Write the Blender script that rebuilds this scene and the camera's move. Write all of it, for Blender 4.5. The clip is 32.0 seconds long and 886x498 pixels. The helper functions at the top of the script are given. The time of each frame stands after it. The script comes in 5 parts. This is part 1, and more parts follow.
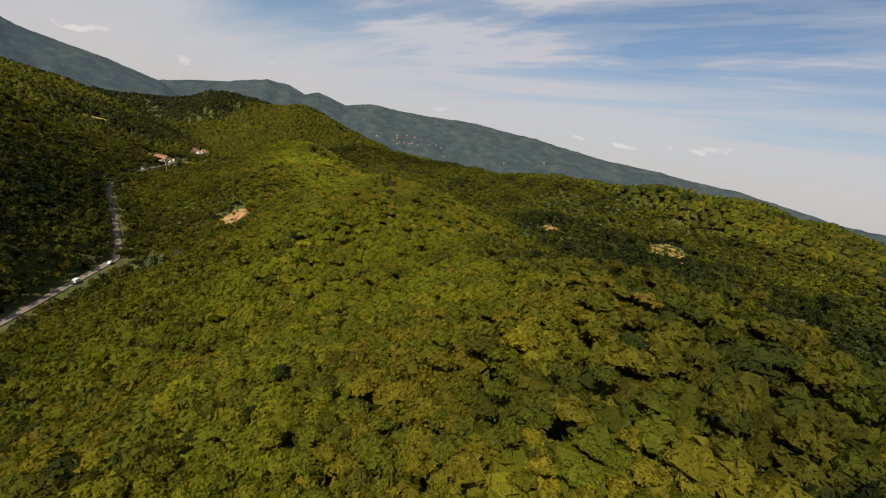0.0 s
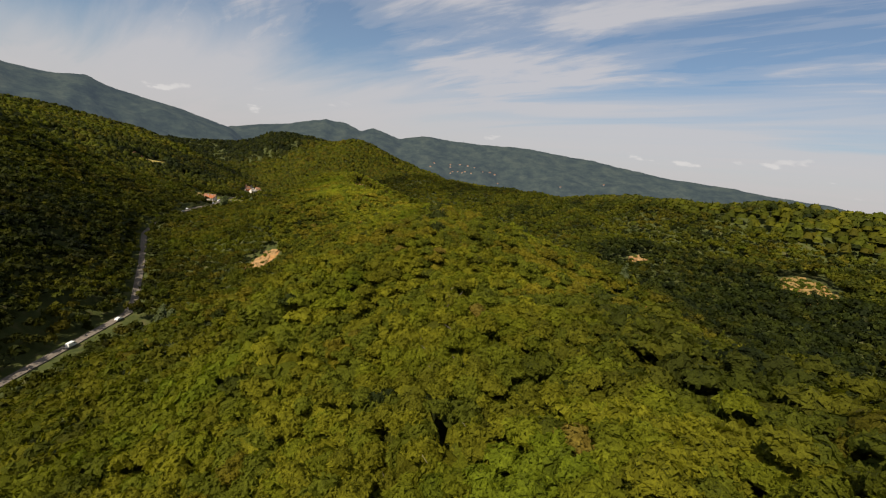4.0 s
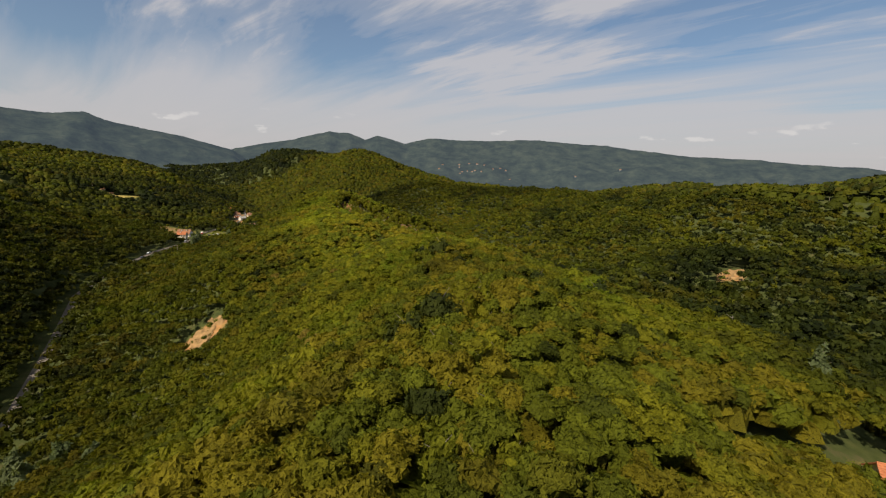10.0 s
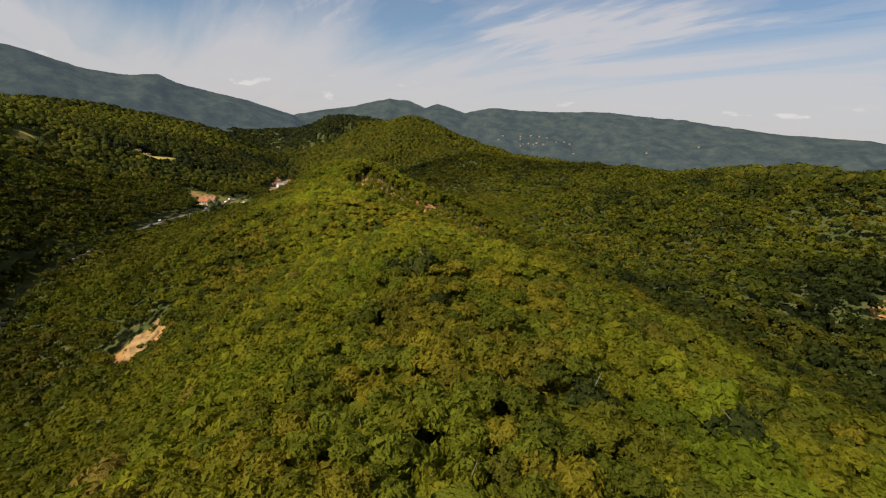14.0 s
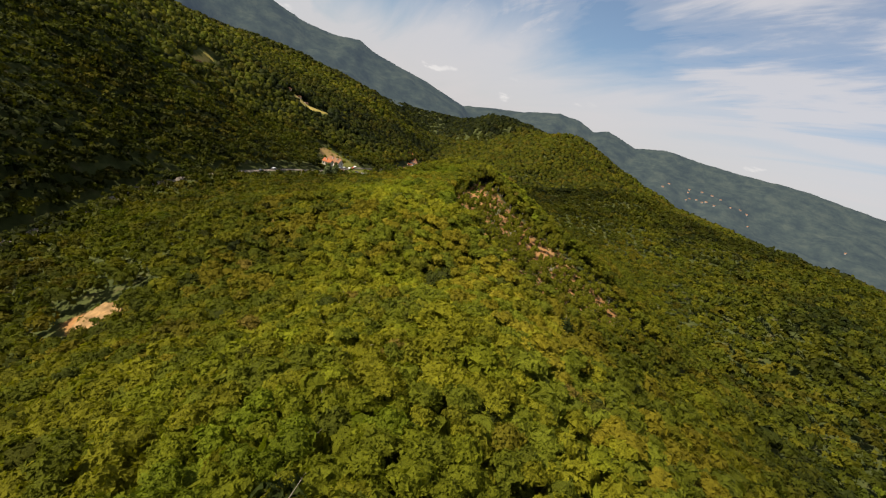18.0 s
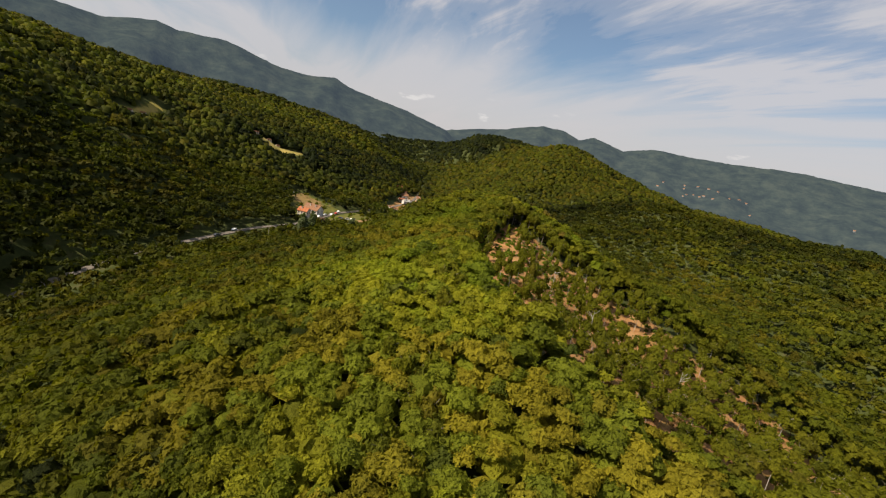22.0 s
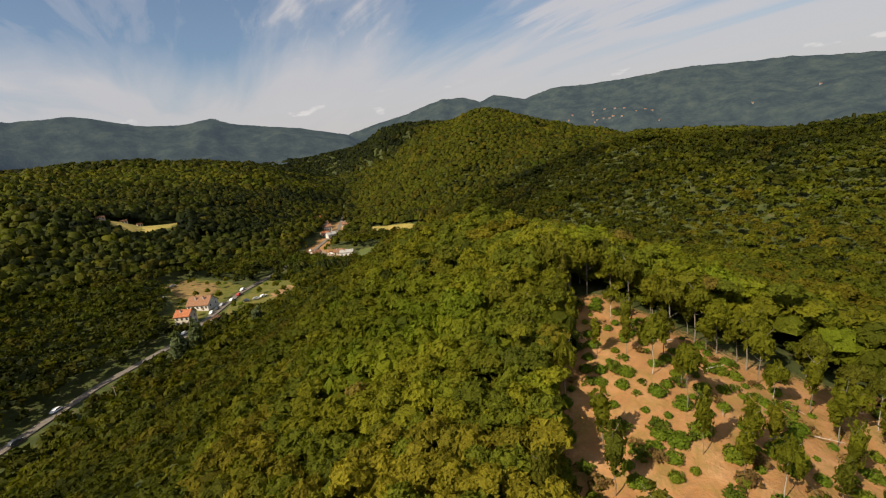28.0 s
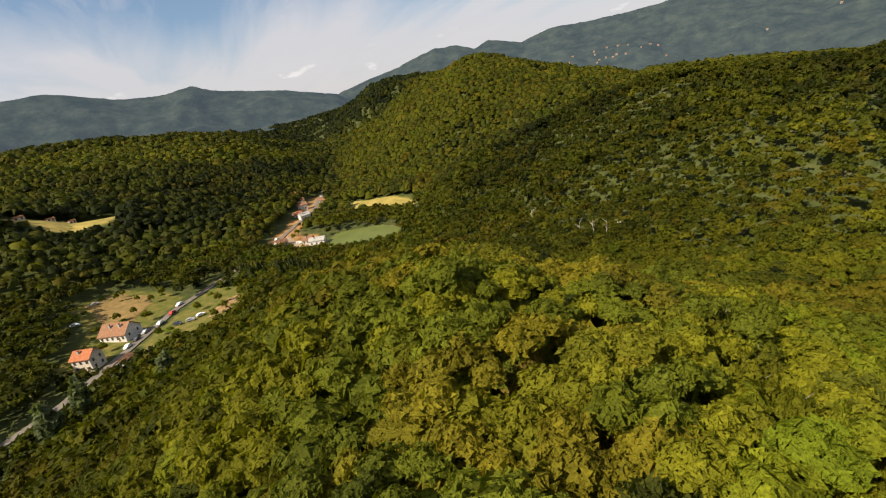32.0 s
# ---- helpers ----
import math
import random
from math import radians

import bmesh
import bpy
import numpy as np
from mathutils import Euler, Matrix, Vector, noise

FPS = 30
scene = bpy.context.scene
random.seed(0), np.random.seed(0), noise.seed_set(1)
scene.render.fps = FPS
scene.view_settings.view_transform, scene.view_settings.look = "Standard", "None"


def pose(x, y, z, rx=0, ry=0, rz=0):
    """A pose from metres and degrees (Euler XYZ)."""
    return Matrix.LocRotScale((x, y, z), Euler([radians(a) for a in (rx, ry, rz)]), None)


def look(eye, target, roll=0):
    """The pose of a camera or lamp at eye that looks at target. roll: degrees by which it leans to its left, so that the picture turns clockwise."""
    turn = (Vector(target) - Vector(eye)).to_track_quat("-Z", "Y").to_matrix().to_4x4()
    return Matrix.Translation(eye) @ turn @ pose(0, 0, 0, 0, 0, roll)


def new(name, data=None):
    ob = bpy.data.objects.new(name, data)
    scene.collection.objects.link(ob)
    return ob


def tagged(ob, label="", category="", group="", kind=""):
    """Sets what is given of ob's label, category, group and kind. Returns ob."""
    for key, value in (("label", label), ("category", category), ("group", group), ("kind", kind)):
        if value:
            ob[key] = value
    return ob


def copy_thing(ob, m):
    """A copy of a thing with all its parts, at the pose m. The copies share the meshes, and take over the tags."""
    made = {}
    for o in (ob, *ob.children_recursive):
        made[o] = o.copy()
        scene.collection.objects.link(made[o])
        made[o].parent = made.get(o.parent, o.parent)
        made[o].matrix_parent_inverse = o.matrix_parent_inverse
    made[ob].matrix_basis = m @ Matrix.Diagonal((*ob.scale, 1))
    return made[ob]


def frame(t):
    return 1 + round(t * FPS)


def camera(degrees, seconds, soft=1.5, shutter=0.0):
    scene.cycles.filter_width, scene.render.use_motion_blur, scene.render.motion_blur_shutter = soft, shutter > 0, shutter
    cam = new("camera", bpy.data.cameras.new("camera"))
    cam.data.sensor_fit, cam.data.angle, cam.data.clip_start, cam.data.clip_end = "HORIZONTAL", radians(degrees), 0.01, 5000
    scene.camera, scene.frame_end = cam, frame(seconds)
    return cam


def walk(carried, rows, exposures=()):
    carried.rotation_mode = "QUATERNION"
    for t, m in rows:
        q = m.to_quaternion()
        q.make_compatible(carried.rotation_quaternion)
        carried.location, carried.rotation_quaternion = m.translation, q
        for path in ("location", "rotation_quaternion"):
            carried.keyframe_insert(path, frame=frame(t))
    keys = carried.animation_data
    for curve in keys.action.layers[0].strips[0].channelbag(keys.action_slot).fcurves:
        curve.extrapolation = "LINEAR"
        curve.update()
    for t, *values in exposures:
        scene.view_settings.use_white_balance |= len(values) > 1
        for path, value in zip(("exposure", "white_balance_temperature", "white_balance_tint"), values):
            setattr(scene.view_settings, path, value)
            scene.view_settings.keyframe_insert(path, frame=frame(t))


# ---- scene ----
cam = camera(89.3, 32.0, 1.2)
METRES, EYE, TILT, LEAN, TURN = 550.0, 100.0, -12.8, -10.5, 0.0
ROWS = [
    (0.0, 0.0, 0.0, 0.0, 0.0, 0.0, -0.0),
    (0.5, -0.0002, 0.0134, 0.0011, 1.16, -0.23, 0.45),
    (1.0, -0.0005, 0.0269, 0.0024, 2.09, 0.02, 0.78),
    (1.5, -0.0013, 0.041, 0.0039, 3.31, 0.89, 0.52),
    (2.0, -0.0023, 0.0545, 0.0057, 4.17, 1.45, 0.51),
    (2.5, -0.0036, 0.0681, 0.0077, 4.84, 1.95, 0.71),
    (3.0, -0.005, 0.0816, 0.01, 6.22, 2.74, 0.66),
    (3.5, -0.0067, 0.0957, 0.0128, 6.85, 3.28, 0.91),
    (5.5, -0.0136, 0.1511, 0.0276, 7.66, 4.61, 3.33),
    (6.0, -0.0151, 0.1648, 0.0316, 7.97, 4.84, 3.59),
    (6.5, -0.0166, 0.1786, 0.0357, 8.08, 4.83, 4.07),
    (7.0, -0.0179, 0.1924, 0.0402, 8.08, 4.99, 4.73),
    (7.5, -0.0191, 0.2068, 0.0449, 8.16, 5.09, 5.31),
    (8.0, -0.0201, 0.2202, 0.0493, 8.61, 5.05, 5.42),
    (8.5, -0.0209, 0.2337, 0.0537, 8.81, 4.63, 5.78),
    (9.0, -0.0215, 0.247, 0.0579, 9.26, 4.27, 5.87),
    (9.5, -0.022, 0.2607, 0.0619, 9.47, 4.16, 6.25),
    (10.0, -0.0224, 0.2743, 0.0656, 9.67, 3.93, 6.62),
    (10.5, -0.0227, 0.2878, 0.0691, 9.3, 3.78, 8.47),
    (11.0, -0.0229, 0.3015, 0.0724, 6.48, 0.62, 15.6),
    (11.5, -0.0223, 0.316, 0.0751, 4.29, -4.71, 19.74),
    (12.0, -0.0212, 0.3308, 0.0771, 6.08, -3.93, 18.19),
    (12.5, -0.0194, 0.3462, 0.0791, 7.88, -2.08, 16.48),
    (13.0, -0.0175, 0.362, 0.0815, 10.8, -0.68, 12.99),
    (13.5, -0.0157, 0.379, 0.0846, 14.26, 0.44, 7.38),
    (14.0, -0.0147, 0.3951, 0.0882, 16.67, 0.97, 3.11),
    (14.5, -0.0147, 0.4113, 0.0924, 18.4, 1.02, -0.35),
    (16.5, -0.0222, 0.4717, 0.1098, 28.39, 0.71, -11.31),
    (17.0, -0.028, 0.4861, 0.114, 30.18, 0.38, -13.47),
    (17.5, -0.0355, 0.5006, 0.1182, 30.76, 0.07, -14.84),
    (18.0, -0.0438, 0.5142, 0.122, 31.96, 0.09, -16.39),
    (18.5, -0.0531, 0.5275, 0.1257, 32.77, -0.42, -17.41),
    (19.0, -0.0632, 0.5405, 0.1294, 33.75, -0.77, -18.09),
    (19.5, -0.0744, 0.5536, 0.1332, 34.0, 0.08, -17.02),
    (20.0, -0.0858, 0.5662, 0.137, 33.11, 0.95, -15.09),
    (20.5, -0.0975, 0.5784, 0.1414, 32.77, 1.58, -13.67),
    (21.0, -0.1092, 0.5905, 0.1459, 32.53, 1.95, -12.32),
    (21.5, -0.1215, 0.6032, 0.1505, 32.33, 2.61, -10.94),
    (22.0, -0.1332, 0.6153, 0.1549, 31.88, 3.18, -9.35),
    (22.5, -0.1446, 0.6274, 0.1595, 31.72, 3.56, -7.85),
    (23.0, -0.1556, 0.6396, 0.1642, 31.45, 3.61, -6.13),
    (23.5, -0.1666, 0.6522, 0.1693, 30.94, 3.38, -4.2),
    (24.0, -0.1768, 0.6644, 0.1744, 30.53, 2.72, -2.54),
    (24.5, -0.1865, 0.6768, 0.1796, 30.16, 2.16, -1.08),
    (25.0, -0.1957, 0.6894, 0.1848, 29.69, 1.71, 0.33),
    (25.5, -0.2048, 0.7028, 0.1898, 28.77, 1.23, 2.37),
    (27.5, -0.2328, 0.7577, 0.209, 26.13, 1.75, 9.84),
    (28.0, -0.2382, 0.7719, 0.2135, 25.83, 1.87, 11.17),
    (28.5, -0.2431, 0.7864, 0.2176, 25.93, 2.33, 12.21),
    (29.0, -0.2474, 0.801, 0.2219, 25.77, 2.77, 13.19),
    (29.5, -0.2515, 0.8161, 0.2261, 25.87, 3.2, 13.34),
    (30.0, -0.255, 0.8309, 0.23, 25.88, 2.41, 13.82),
    (30.5, -0.2582, 0.8456, 0.2338, 25.97, 0.81, 14.18),
    (31.0, -0.2613, 0.8605, 0.2373, 26.38, -0.64, 14.1),
    (31.5, -0.2645, 0.876, 0.2401, 26.41, -2.38, 14.5),
    (32.0, -0.2674, 0.89, 0.242, 26.37, -3.57, 14.85),
]
walk(cam, [(t, pose(0, 0, EYE, TILT, LEAN, TURN) @ pose(METRES * x, METRES * y, METRES * z, 90 + pitch, roll, yaw)) for t, x, y, z, yaw, pitch, roll in ROWS],
     [(0.0, 0.68), (4.0, 0.62), (9.0, 0.55), (13.0, 0.62), (17.0, 0.86), (20.0, 0.80), (24.0, 0.68), (28.0, 0.66), (30.0, 0.72), (32.0, 0.95)])

# ---- world, sun ----
SUN_AZ, SUN_EL = -152.0, 44.0  # degrees from +y towards +x, and above the horizon


def sock(tree, frm, name, to, slot):
    tree.links.new(frm.outputs[name], to.inputs[slot])


def node(tree, kind, operation=None, use_clamp=None, data_type=None, blend_type=None, attribute_name=None):
    n = tree.nodes.new(kind)
    if operation:
        n.operation = operation
    if use_clamp:
        n.use_clamp = True
    if data_type:
        n.data_type = data_type
    if blend_type:
        n.blend_type = blend_type
    if attribute_name:
        n.attribute_name = attribute_name
    return n


def math_node(tree, op, a, b=None, clamp=False):
    n = node(tree, "ShaderNodeMath", operation=op, use_clamp=clamp)
    for i, v in enumerate((a, b)):
        if v is None:
            continue
        if isinstance(v, (int, float)):
            n.inputs[i].default_value = v
        else:
            tree.links.new(v, n.inputs[i])
    return n.outputs[0]


def ramp(tree, fac, stops, interpolation="LINEAR"):
    n = node(tree, "ShaderNodeValToRGB")
    n.color_ramp.interpolation = interpolation
    while len(n.color_ramp.elements) < len(stops):
        n.color_ramp.elements.new(0.5)
    for e, (p, c) in zip(n.color_ramp.elements, stops):
        e.position = p
        e.color = (*c, 1) if len(c) == 3 else c
    tree.links.new(fac, n.inputs[0])
    return n.outputs[0]


def mix_color(tree, fac, a, b, blend="MIX"):
    n = node(tree, "ShaderNodeMix", data_type="RGBA", blend_type=blend)
    for slot, v in ((0, fac), (6, a), (7, b)):
        if isinstance(v, (int, float)):
            n.inputs[slot].default_value = v
        elif isinstance(v, tuple):
            n.inputs[slot].default_value = (*v, 1)
        else:
            tree.links.new(v, n.inputs[slot])
    return n.outputs[2]


def noise_tex(tree, vector, scale, detail=4.0, rough=0.55, distortion=0.0):
    n = node(tree, "ShaderNodeTexNoise")
    n.inputs["Scale"].default_value, n.inputs["Detail"].default_value = scale, detail
    n.inputs["Roughness"].default_value, n.inputs["Distortion"].default_value = rough, distortion
    if vector is not None:
        tree.links.new(vector, n.inputs["Vector"])
    return n.outputs["Fac"]


world = bpy.data.worlds.new("sky")
scene.world = world
world.use_nodes = True
wt = world.node_tree
wt.nodes.clear()
sky = node(wt, "ShaderNodeTexSky")
sky.sky_type, sky.sun_disc = "NISHITA", False
sky.sun_elevation, sky.sun_rotation = radians(SUN_EL), radians(SUN_AZ)
sky.air_density, sky.dust_density, sky.ozone_density, sky.altitude = 1.0, 1.6, 1.2, 300
coords = node(wt, "ShaderNodeTexCoord")
split = node(wt, "ShaderNodeSeparateXYZ")
sock(wt, coords, "Generated", split, 0)
up = math_node(wt, "MAXIMUM", split.outputs[2], 0.0)
lift = math_node(wt, "ADD", up, 0.10)
flat = node(wt, "ShaderNodeCombineXYZ")
wt.links.new(math_node(wt, "DIVIDE", split.outputs[0], lift), flat.inputs[0])
wt.links.new(math_node(wt, "DIVIDE", split.outputs[1], lift), flat.inputs[1])
# cirrus: long streaks across the sky, with a finer torn layer
streak = node(wt, "ShaderNodeMapping")
streak.vector_type = "TEXTURE"
streak.inputs["Rotation"].default_value = (0, 0, radians(-40))
streak.inputs["Scale"].default_value = (2.6, 0.62, 1.0)
streak.inputs["Location"].default_value = (0.6, 0.25, 0.0)
sock(wt, flat, 0, streak, 0)
broad = noise_tex(wt, streak.outputs[0], 0.9, 7.0, 0.55, 0.6)
fine = noise_tex(wt, streak.outputs[0], 2.6, 8.0, 0.62, 0.8)
cloud = math_node(wt, "ADD", math_node(wt, "MULTIPLY", broad, 0.72), math_node(wt, "MULTIPLY", fine, 0.28))
bank = ramp(wt, math_node(wt, "ADD", math_node(wt, "MULTIPLY", math_node(wt, "DIVIDE", split.outputs[0], lift), 0.25), 0.5), [(0.16, (0.05, 0.05, 0.05)), (0.24, (0.0, 0.0, 0.0)), (0.34, (0.10, 0.10, 0.10)), (0.46, (0.16, 0.16, 0.16)), (0.6, (0.10, 0.10, 0.10)), (0.8, (0.06, 0.06, 0.06))])
cloud = math_node(wt, "ADD", cloud, math_node(wt, "SUBTRACT", bank, 0.06))
cloud = ramp(wt, cloud, [(0.42, (0, 0, 0)), (0.51, (0.35, 0.35, 0.35)), (0.62, (1, 1, 1))], "EASE")
veil = ramp(wt, math_node(wt, "ADD", up, math_node(wt, "MULTIPLY", math_node(wt, "SUBTRACT", 0.5, broad), 0.30)), [(0.0, (0.92, 0.92, 0.92)), (0.12, (0.82, 0.82, 0.82)), (0.24, (0.12, 0.12, 0.12)), (1.0, (0, 0, 0))])
# small fair-weather clouds low over the hills
heap = node(wt, "ShaderNodeMapping")
heap.inputs["Scale"].default_value = (7.0, 7.0, 20.0)
sock(wt, coords, "Generated", heap, 0)
puff = noise_tex(wt, heap.outputs[0], 1.6, 5.0, 0.5)
band = ramp(wt, up, [(0.02, (0, 0, 0)), (0.045, (1, 1, 1)), (0.075, (1, 1, 1)), (0.11, (0, 0, 0))])
puff = math_node(wt, "MULTIPLY", ramp(wt, puff, [(0.63, (0, 0, 0)), (0.69, (1, 1, 1))], "EASE"), band)
cover = math_node(wt, "MAXIMUM", math_node(wt, "MULTIPLY", cloud, 0.82), veil)
tone = ramp(wt, up, [(0.0, (6.6, 6.2, 6.2)), (0.2, (7.0, 6.7, 6.8)), (1.0, (7.3, 7.2, 7.3))])
bg = node(wt, "ShaderNodeBackground")
bg.inputs["Strength"].default_value = 0.056
blue = mix_color(wt, 1.0, sky.outputs[0], (0.80, 0.98, 1.08), "MULTIPLY")
wt.links.new(mix_color(wt, math_node(wt, "MULTIPLY", puff, 0.8), mix_color(wt, cover, blue, tone), (8.4, 8.1, 7.9)), bg.inputs[0])
wout = node(wt, "ShaderNodeOutputWorld")
sock(wt, bg, 0, wout, 0)

sun = new("sun", bpy.data.lights.new("sun", "SUN"))
sun.data.energy, sun.data.angle, sun.data.color = 4.5, radians(0.55), (1.0, 0.88, 0.70)
a, e = radians(SUN_AZ), radians(SUN_EL)
sun.matrix_world = look((0, 0, 300), (0 - 100 * math.sin(a) * math.cos(e), 0 - 100 * math.cos(a) * math.cos(e), 300 - 100 * math.sin(e)))


# ---- materials ----
def material(name):
    m = bpy.data.materials.new(name)
    m.use_nodes = True
    m.node_tree.nodes.clear()
    return m, m.node_tree


def finish(tree, shader):
    o = node(tree, "ShaderNodeOutputMaterial")
    tree.links.new(shader, o.inputs["Surface"])


def principled(tree, color, rough=0.8, bump=None, strength=0.3, dist=0.1, metal=0.0, spec=0.3):
    b = node(tree, "ShaderNodeBsdfPrincipled")
    if isinstance(color, tuple):
        b.inputs["Base Color"].default_value = (*color, 1)
    else:
        tree.links.new(color, b.inputs["Base Color"])
    if isinstance(rough, float):
        b.inputs["Roughness"].default_value = rough
    else:
        tree.links.new(rough, b.inputs["Roughness"])
    b.inputs["Metallic"].default_value = metal
    b.inputs["Specular IOR Level"].default_value = spec
    if bump is not None:
        n = node(tree, "ShaderNodeBump")
        n.inputs["Strength"].default_value, n.inputs["Distance"].default_value = strength, dist
        tree.links.new(bump, n.inputs["Height"])
        sock(tree, n, 0, b, "Normal")
    return b.outputs[0]


def position(tree):
    return node(tree, "ShaderNodeNewGeometry").outputs["Position"]


def leaf_material(name, stops=None, tuft=5.5, torn=True):
    """Foliage: colour from the tint attribute, or by the object's random number over the stops; leaf tufts with gaps between."""
    m, t = material(name)
    geo = node(t, "ShaderNodeNewGeometry")
    if stops:
        col = ramp(t, node(t, "ShaderNodeObjectInfo").outputs["Random"], stops)
    else:
        col = node(t, "ShaderNodeAttribute", attribute_name="tint").outputs["Color"]
    vary = ramp(t, geo.outputs["Random Per Island"], [(0.0, (0.84, 0.85, 0.80)), (0.5, (1.0, 1.0, 1.0)), (1.0, (1.17, 1.16, 1.08))])
    col = mix_color(t, 1.0, col, vary, "MULTIPLY")
    fine = noise_tex(t, geo.outputs["Position"], tuft, 2.0, 0.6)
    mottle = ramp(t, fine, [(0.36, (0.76, 0.77, 0.72)), (0.5, (1.0, 1.0, 1.0)), (0.64, (1.22, 1.22, 1.12))])
    col = mix_color(t, 1.0, col, mottle, "MULTIPLY")
    base = principled(t, col, 0.65, fine, 0.9, 0.25, spec=0.07)
    through_leaf = node(t, "ShaderNodeBsdfTranslucent")
    t.links.new(mix_color(t, 1.0, col, (1.2, 1.25, 0.5), "MULTIPLY"), through_leaf.inputs[0])
    mixer = node(t, "ShaderNodeMixShader")
    mixer.inputs[0].default_value = 0.38
    t.links.new(base, mixer.inputs[1])
    sock(t, through_leaf, 0, mixer, 2)
    if not torn:
        finish(t, mixer.outputs[0])
        return m
    gap = noise_tex(t, geo.outputs["Position"], tuft * 0.75, 2.0, 0.6)
    solid = ramp(t, gap, [(0.375, (0, 0, 0)), (0.40, (1, 1, 1))])
    clear = node(t, "ShaderNodeBsdfTransparent")
    cut = node(t, "ShaderNodeMixShader")
    t.links.new(solid, cut.inputs[0])
    sock(t, clear, 0, cut, 1)
    sock(t, mixer, 0, cut, 2)
    finish(t, cut.outputs[0])
    return m


FOREST = leaf_material("forest_leaves")
FOREST_FAR = leaf_material("far_forest_leaves", None, 1.6, False)
BROADLEAF = leaf_material("broadleaf", [(0.0, (0.102, 0.108, 0.008)), (0.3, (0.124, 0.125, 0.008)), (0.55, (0.112, 0.115, 0.008)), (0.75, (0.134, 0.126, 0.009)), (0.92, (0.078, 0.086, 0.009)), (1.0, (0.136, 0.114, 0.011))])
BUSH = leaf_material("bush_leaves", [(0.0, (0.105, 0.155, 0.013)), (0.6, (0.135, 0.185, 0.015)), (1.0, (0.150, 0.175, 0.015))])
NEEDLE = leaf_material("needles", [(0.0, (0.030, 0.040, 0.009)), (1.0, (0.052, 0.060, 0.011))])
SILVER = leaf_material("silver_leaves", [(0.0, (0.090, 0.115, 0.050)), (1.0, (0.120, 0.140, 0.065))])


def bark_material(name, dark, light, scale=6.0):
    m, t = material(name)
    mp = node(t, "ShaderNodeMapping")
    mp.inputs["Scale"].default_value = (1, 1, 0.25)
    t.links.new(position(t), mp.inputs[0])
    n = noise_tex(t, mp.outputs[0], scale, 6.0, 0.65)
    col = ramp(t, n, [(0.35, dark), (0.65, light)])
    finish(t, principled(t, col, 0.9, n, 0.6, 0.03))
    return m


BARK = bark_material("bark", (0.10, 0.085, 0.06), (0.25, 0.215, 0.165))
DEADWOOD = bark_material("bleached_wood", (0.24, 0.21, 0.17), (0.46, 0.41, 0.34))


def ground_material():
    """Forest floor, with bare reddish soil (R), closed far woodland (G) and meadow (B) by the cover attribute."""
    m, t = material("ground")
    pos = position(t)
    big, mid, small = noise_tex(t, pos, 0.03, 5.0), noise_tex(t, pos, 0.22, 6.0, 0.6), noise_tex(t, pos, 2.2, 6.0, 0.65)
    floor = ramp(t, mid, [(0.3, (0.035, 0.045, 0.014)), (0.55, (0.06, 0.07, 0.02)), (0.75, (0.10, 0.08, 0.04))])
    soil = ramp(t, mid, [(0.25, (0.23, 0.105, 0.036)), (0.5, (0.36, 0.175, 0.064)), (0.75, (0.44, 0.25, 0.115))])
    soil = mix_color(t, ramp(t, small, [(0.35, (0, 0, 0)), (0.7, (0.45, 0.45, 0.45))]), soil, (0.20, 0.13, 0.07))
    soil = mix_color(t, ramp(t, noise_tex(t, pos, 0.35, 6.0, 0.75), [(0.47, (0, 0, 0)), (0.62, (0.6, 0.6, 0.6))]), soil, (0.19, 0.14, 0.035))
    meadow = ramp(t, mid, [(0.25, (0.06, 0.078, 0.014)), (0.5, (0.115, 0.112, 0.024)), (0.75, (0.22, 0.15, 0.05))])
    woods = ramp(t, mid, [(0.3, (0.018, 0.026, 0.008)), (0.5, (0.034, 0.044, 0.010)), (0.7, (0.058, 0.064, 0.012))])
    woods = mix_color(t, ramp(t, big, [(0.35, (0, 0, 0)), (0.65, (0.6, 0.6, 0.6))]), woods, (0.046, 0.052, 0.012))
    cov = node(t, "ShaderNodeSeparateColor")
    at = node(t, "ShaderNodeAttribute", attribute_name="cover")
    sock(t, at, "Color", cov, 0)
    edge = math_node(t, "MULTIPLY", math_node(t, "SUBTRACT", small, 0.5), 0.9)
    def mask(ch):
        return ramp(t, math_node(t, "ADD", cov.outputs[ch], edge), [(0.38, (0, 0, 0)), (0.58, (1, 1, 1))])
    col = mix_color(t, cov.outputs[1], floor, woods)
    col = mix_color(t, mask(2), col, meadow)
    col = mix_color(t, mask(0), col, soil)
    relief = math_node(t, "ADD", math_node(t, "MULTIPLY", mid, 1.0), math_node(t, "MULTIPLY", small, 0.25))
    finish(t, principled(t, col, 0.95, relief, 0.8, 0.6, spec=0.1))
    return m


GROUND = ground_material()


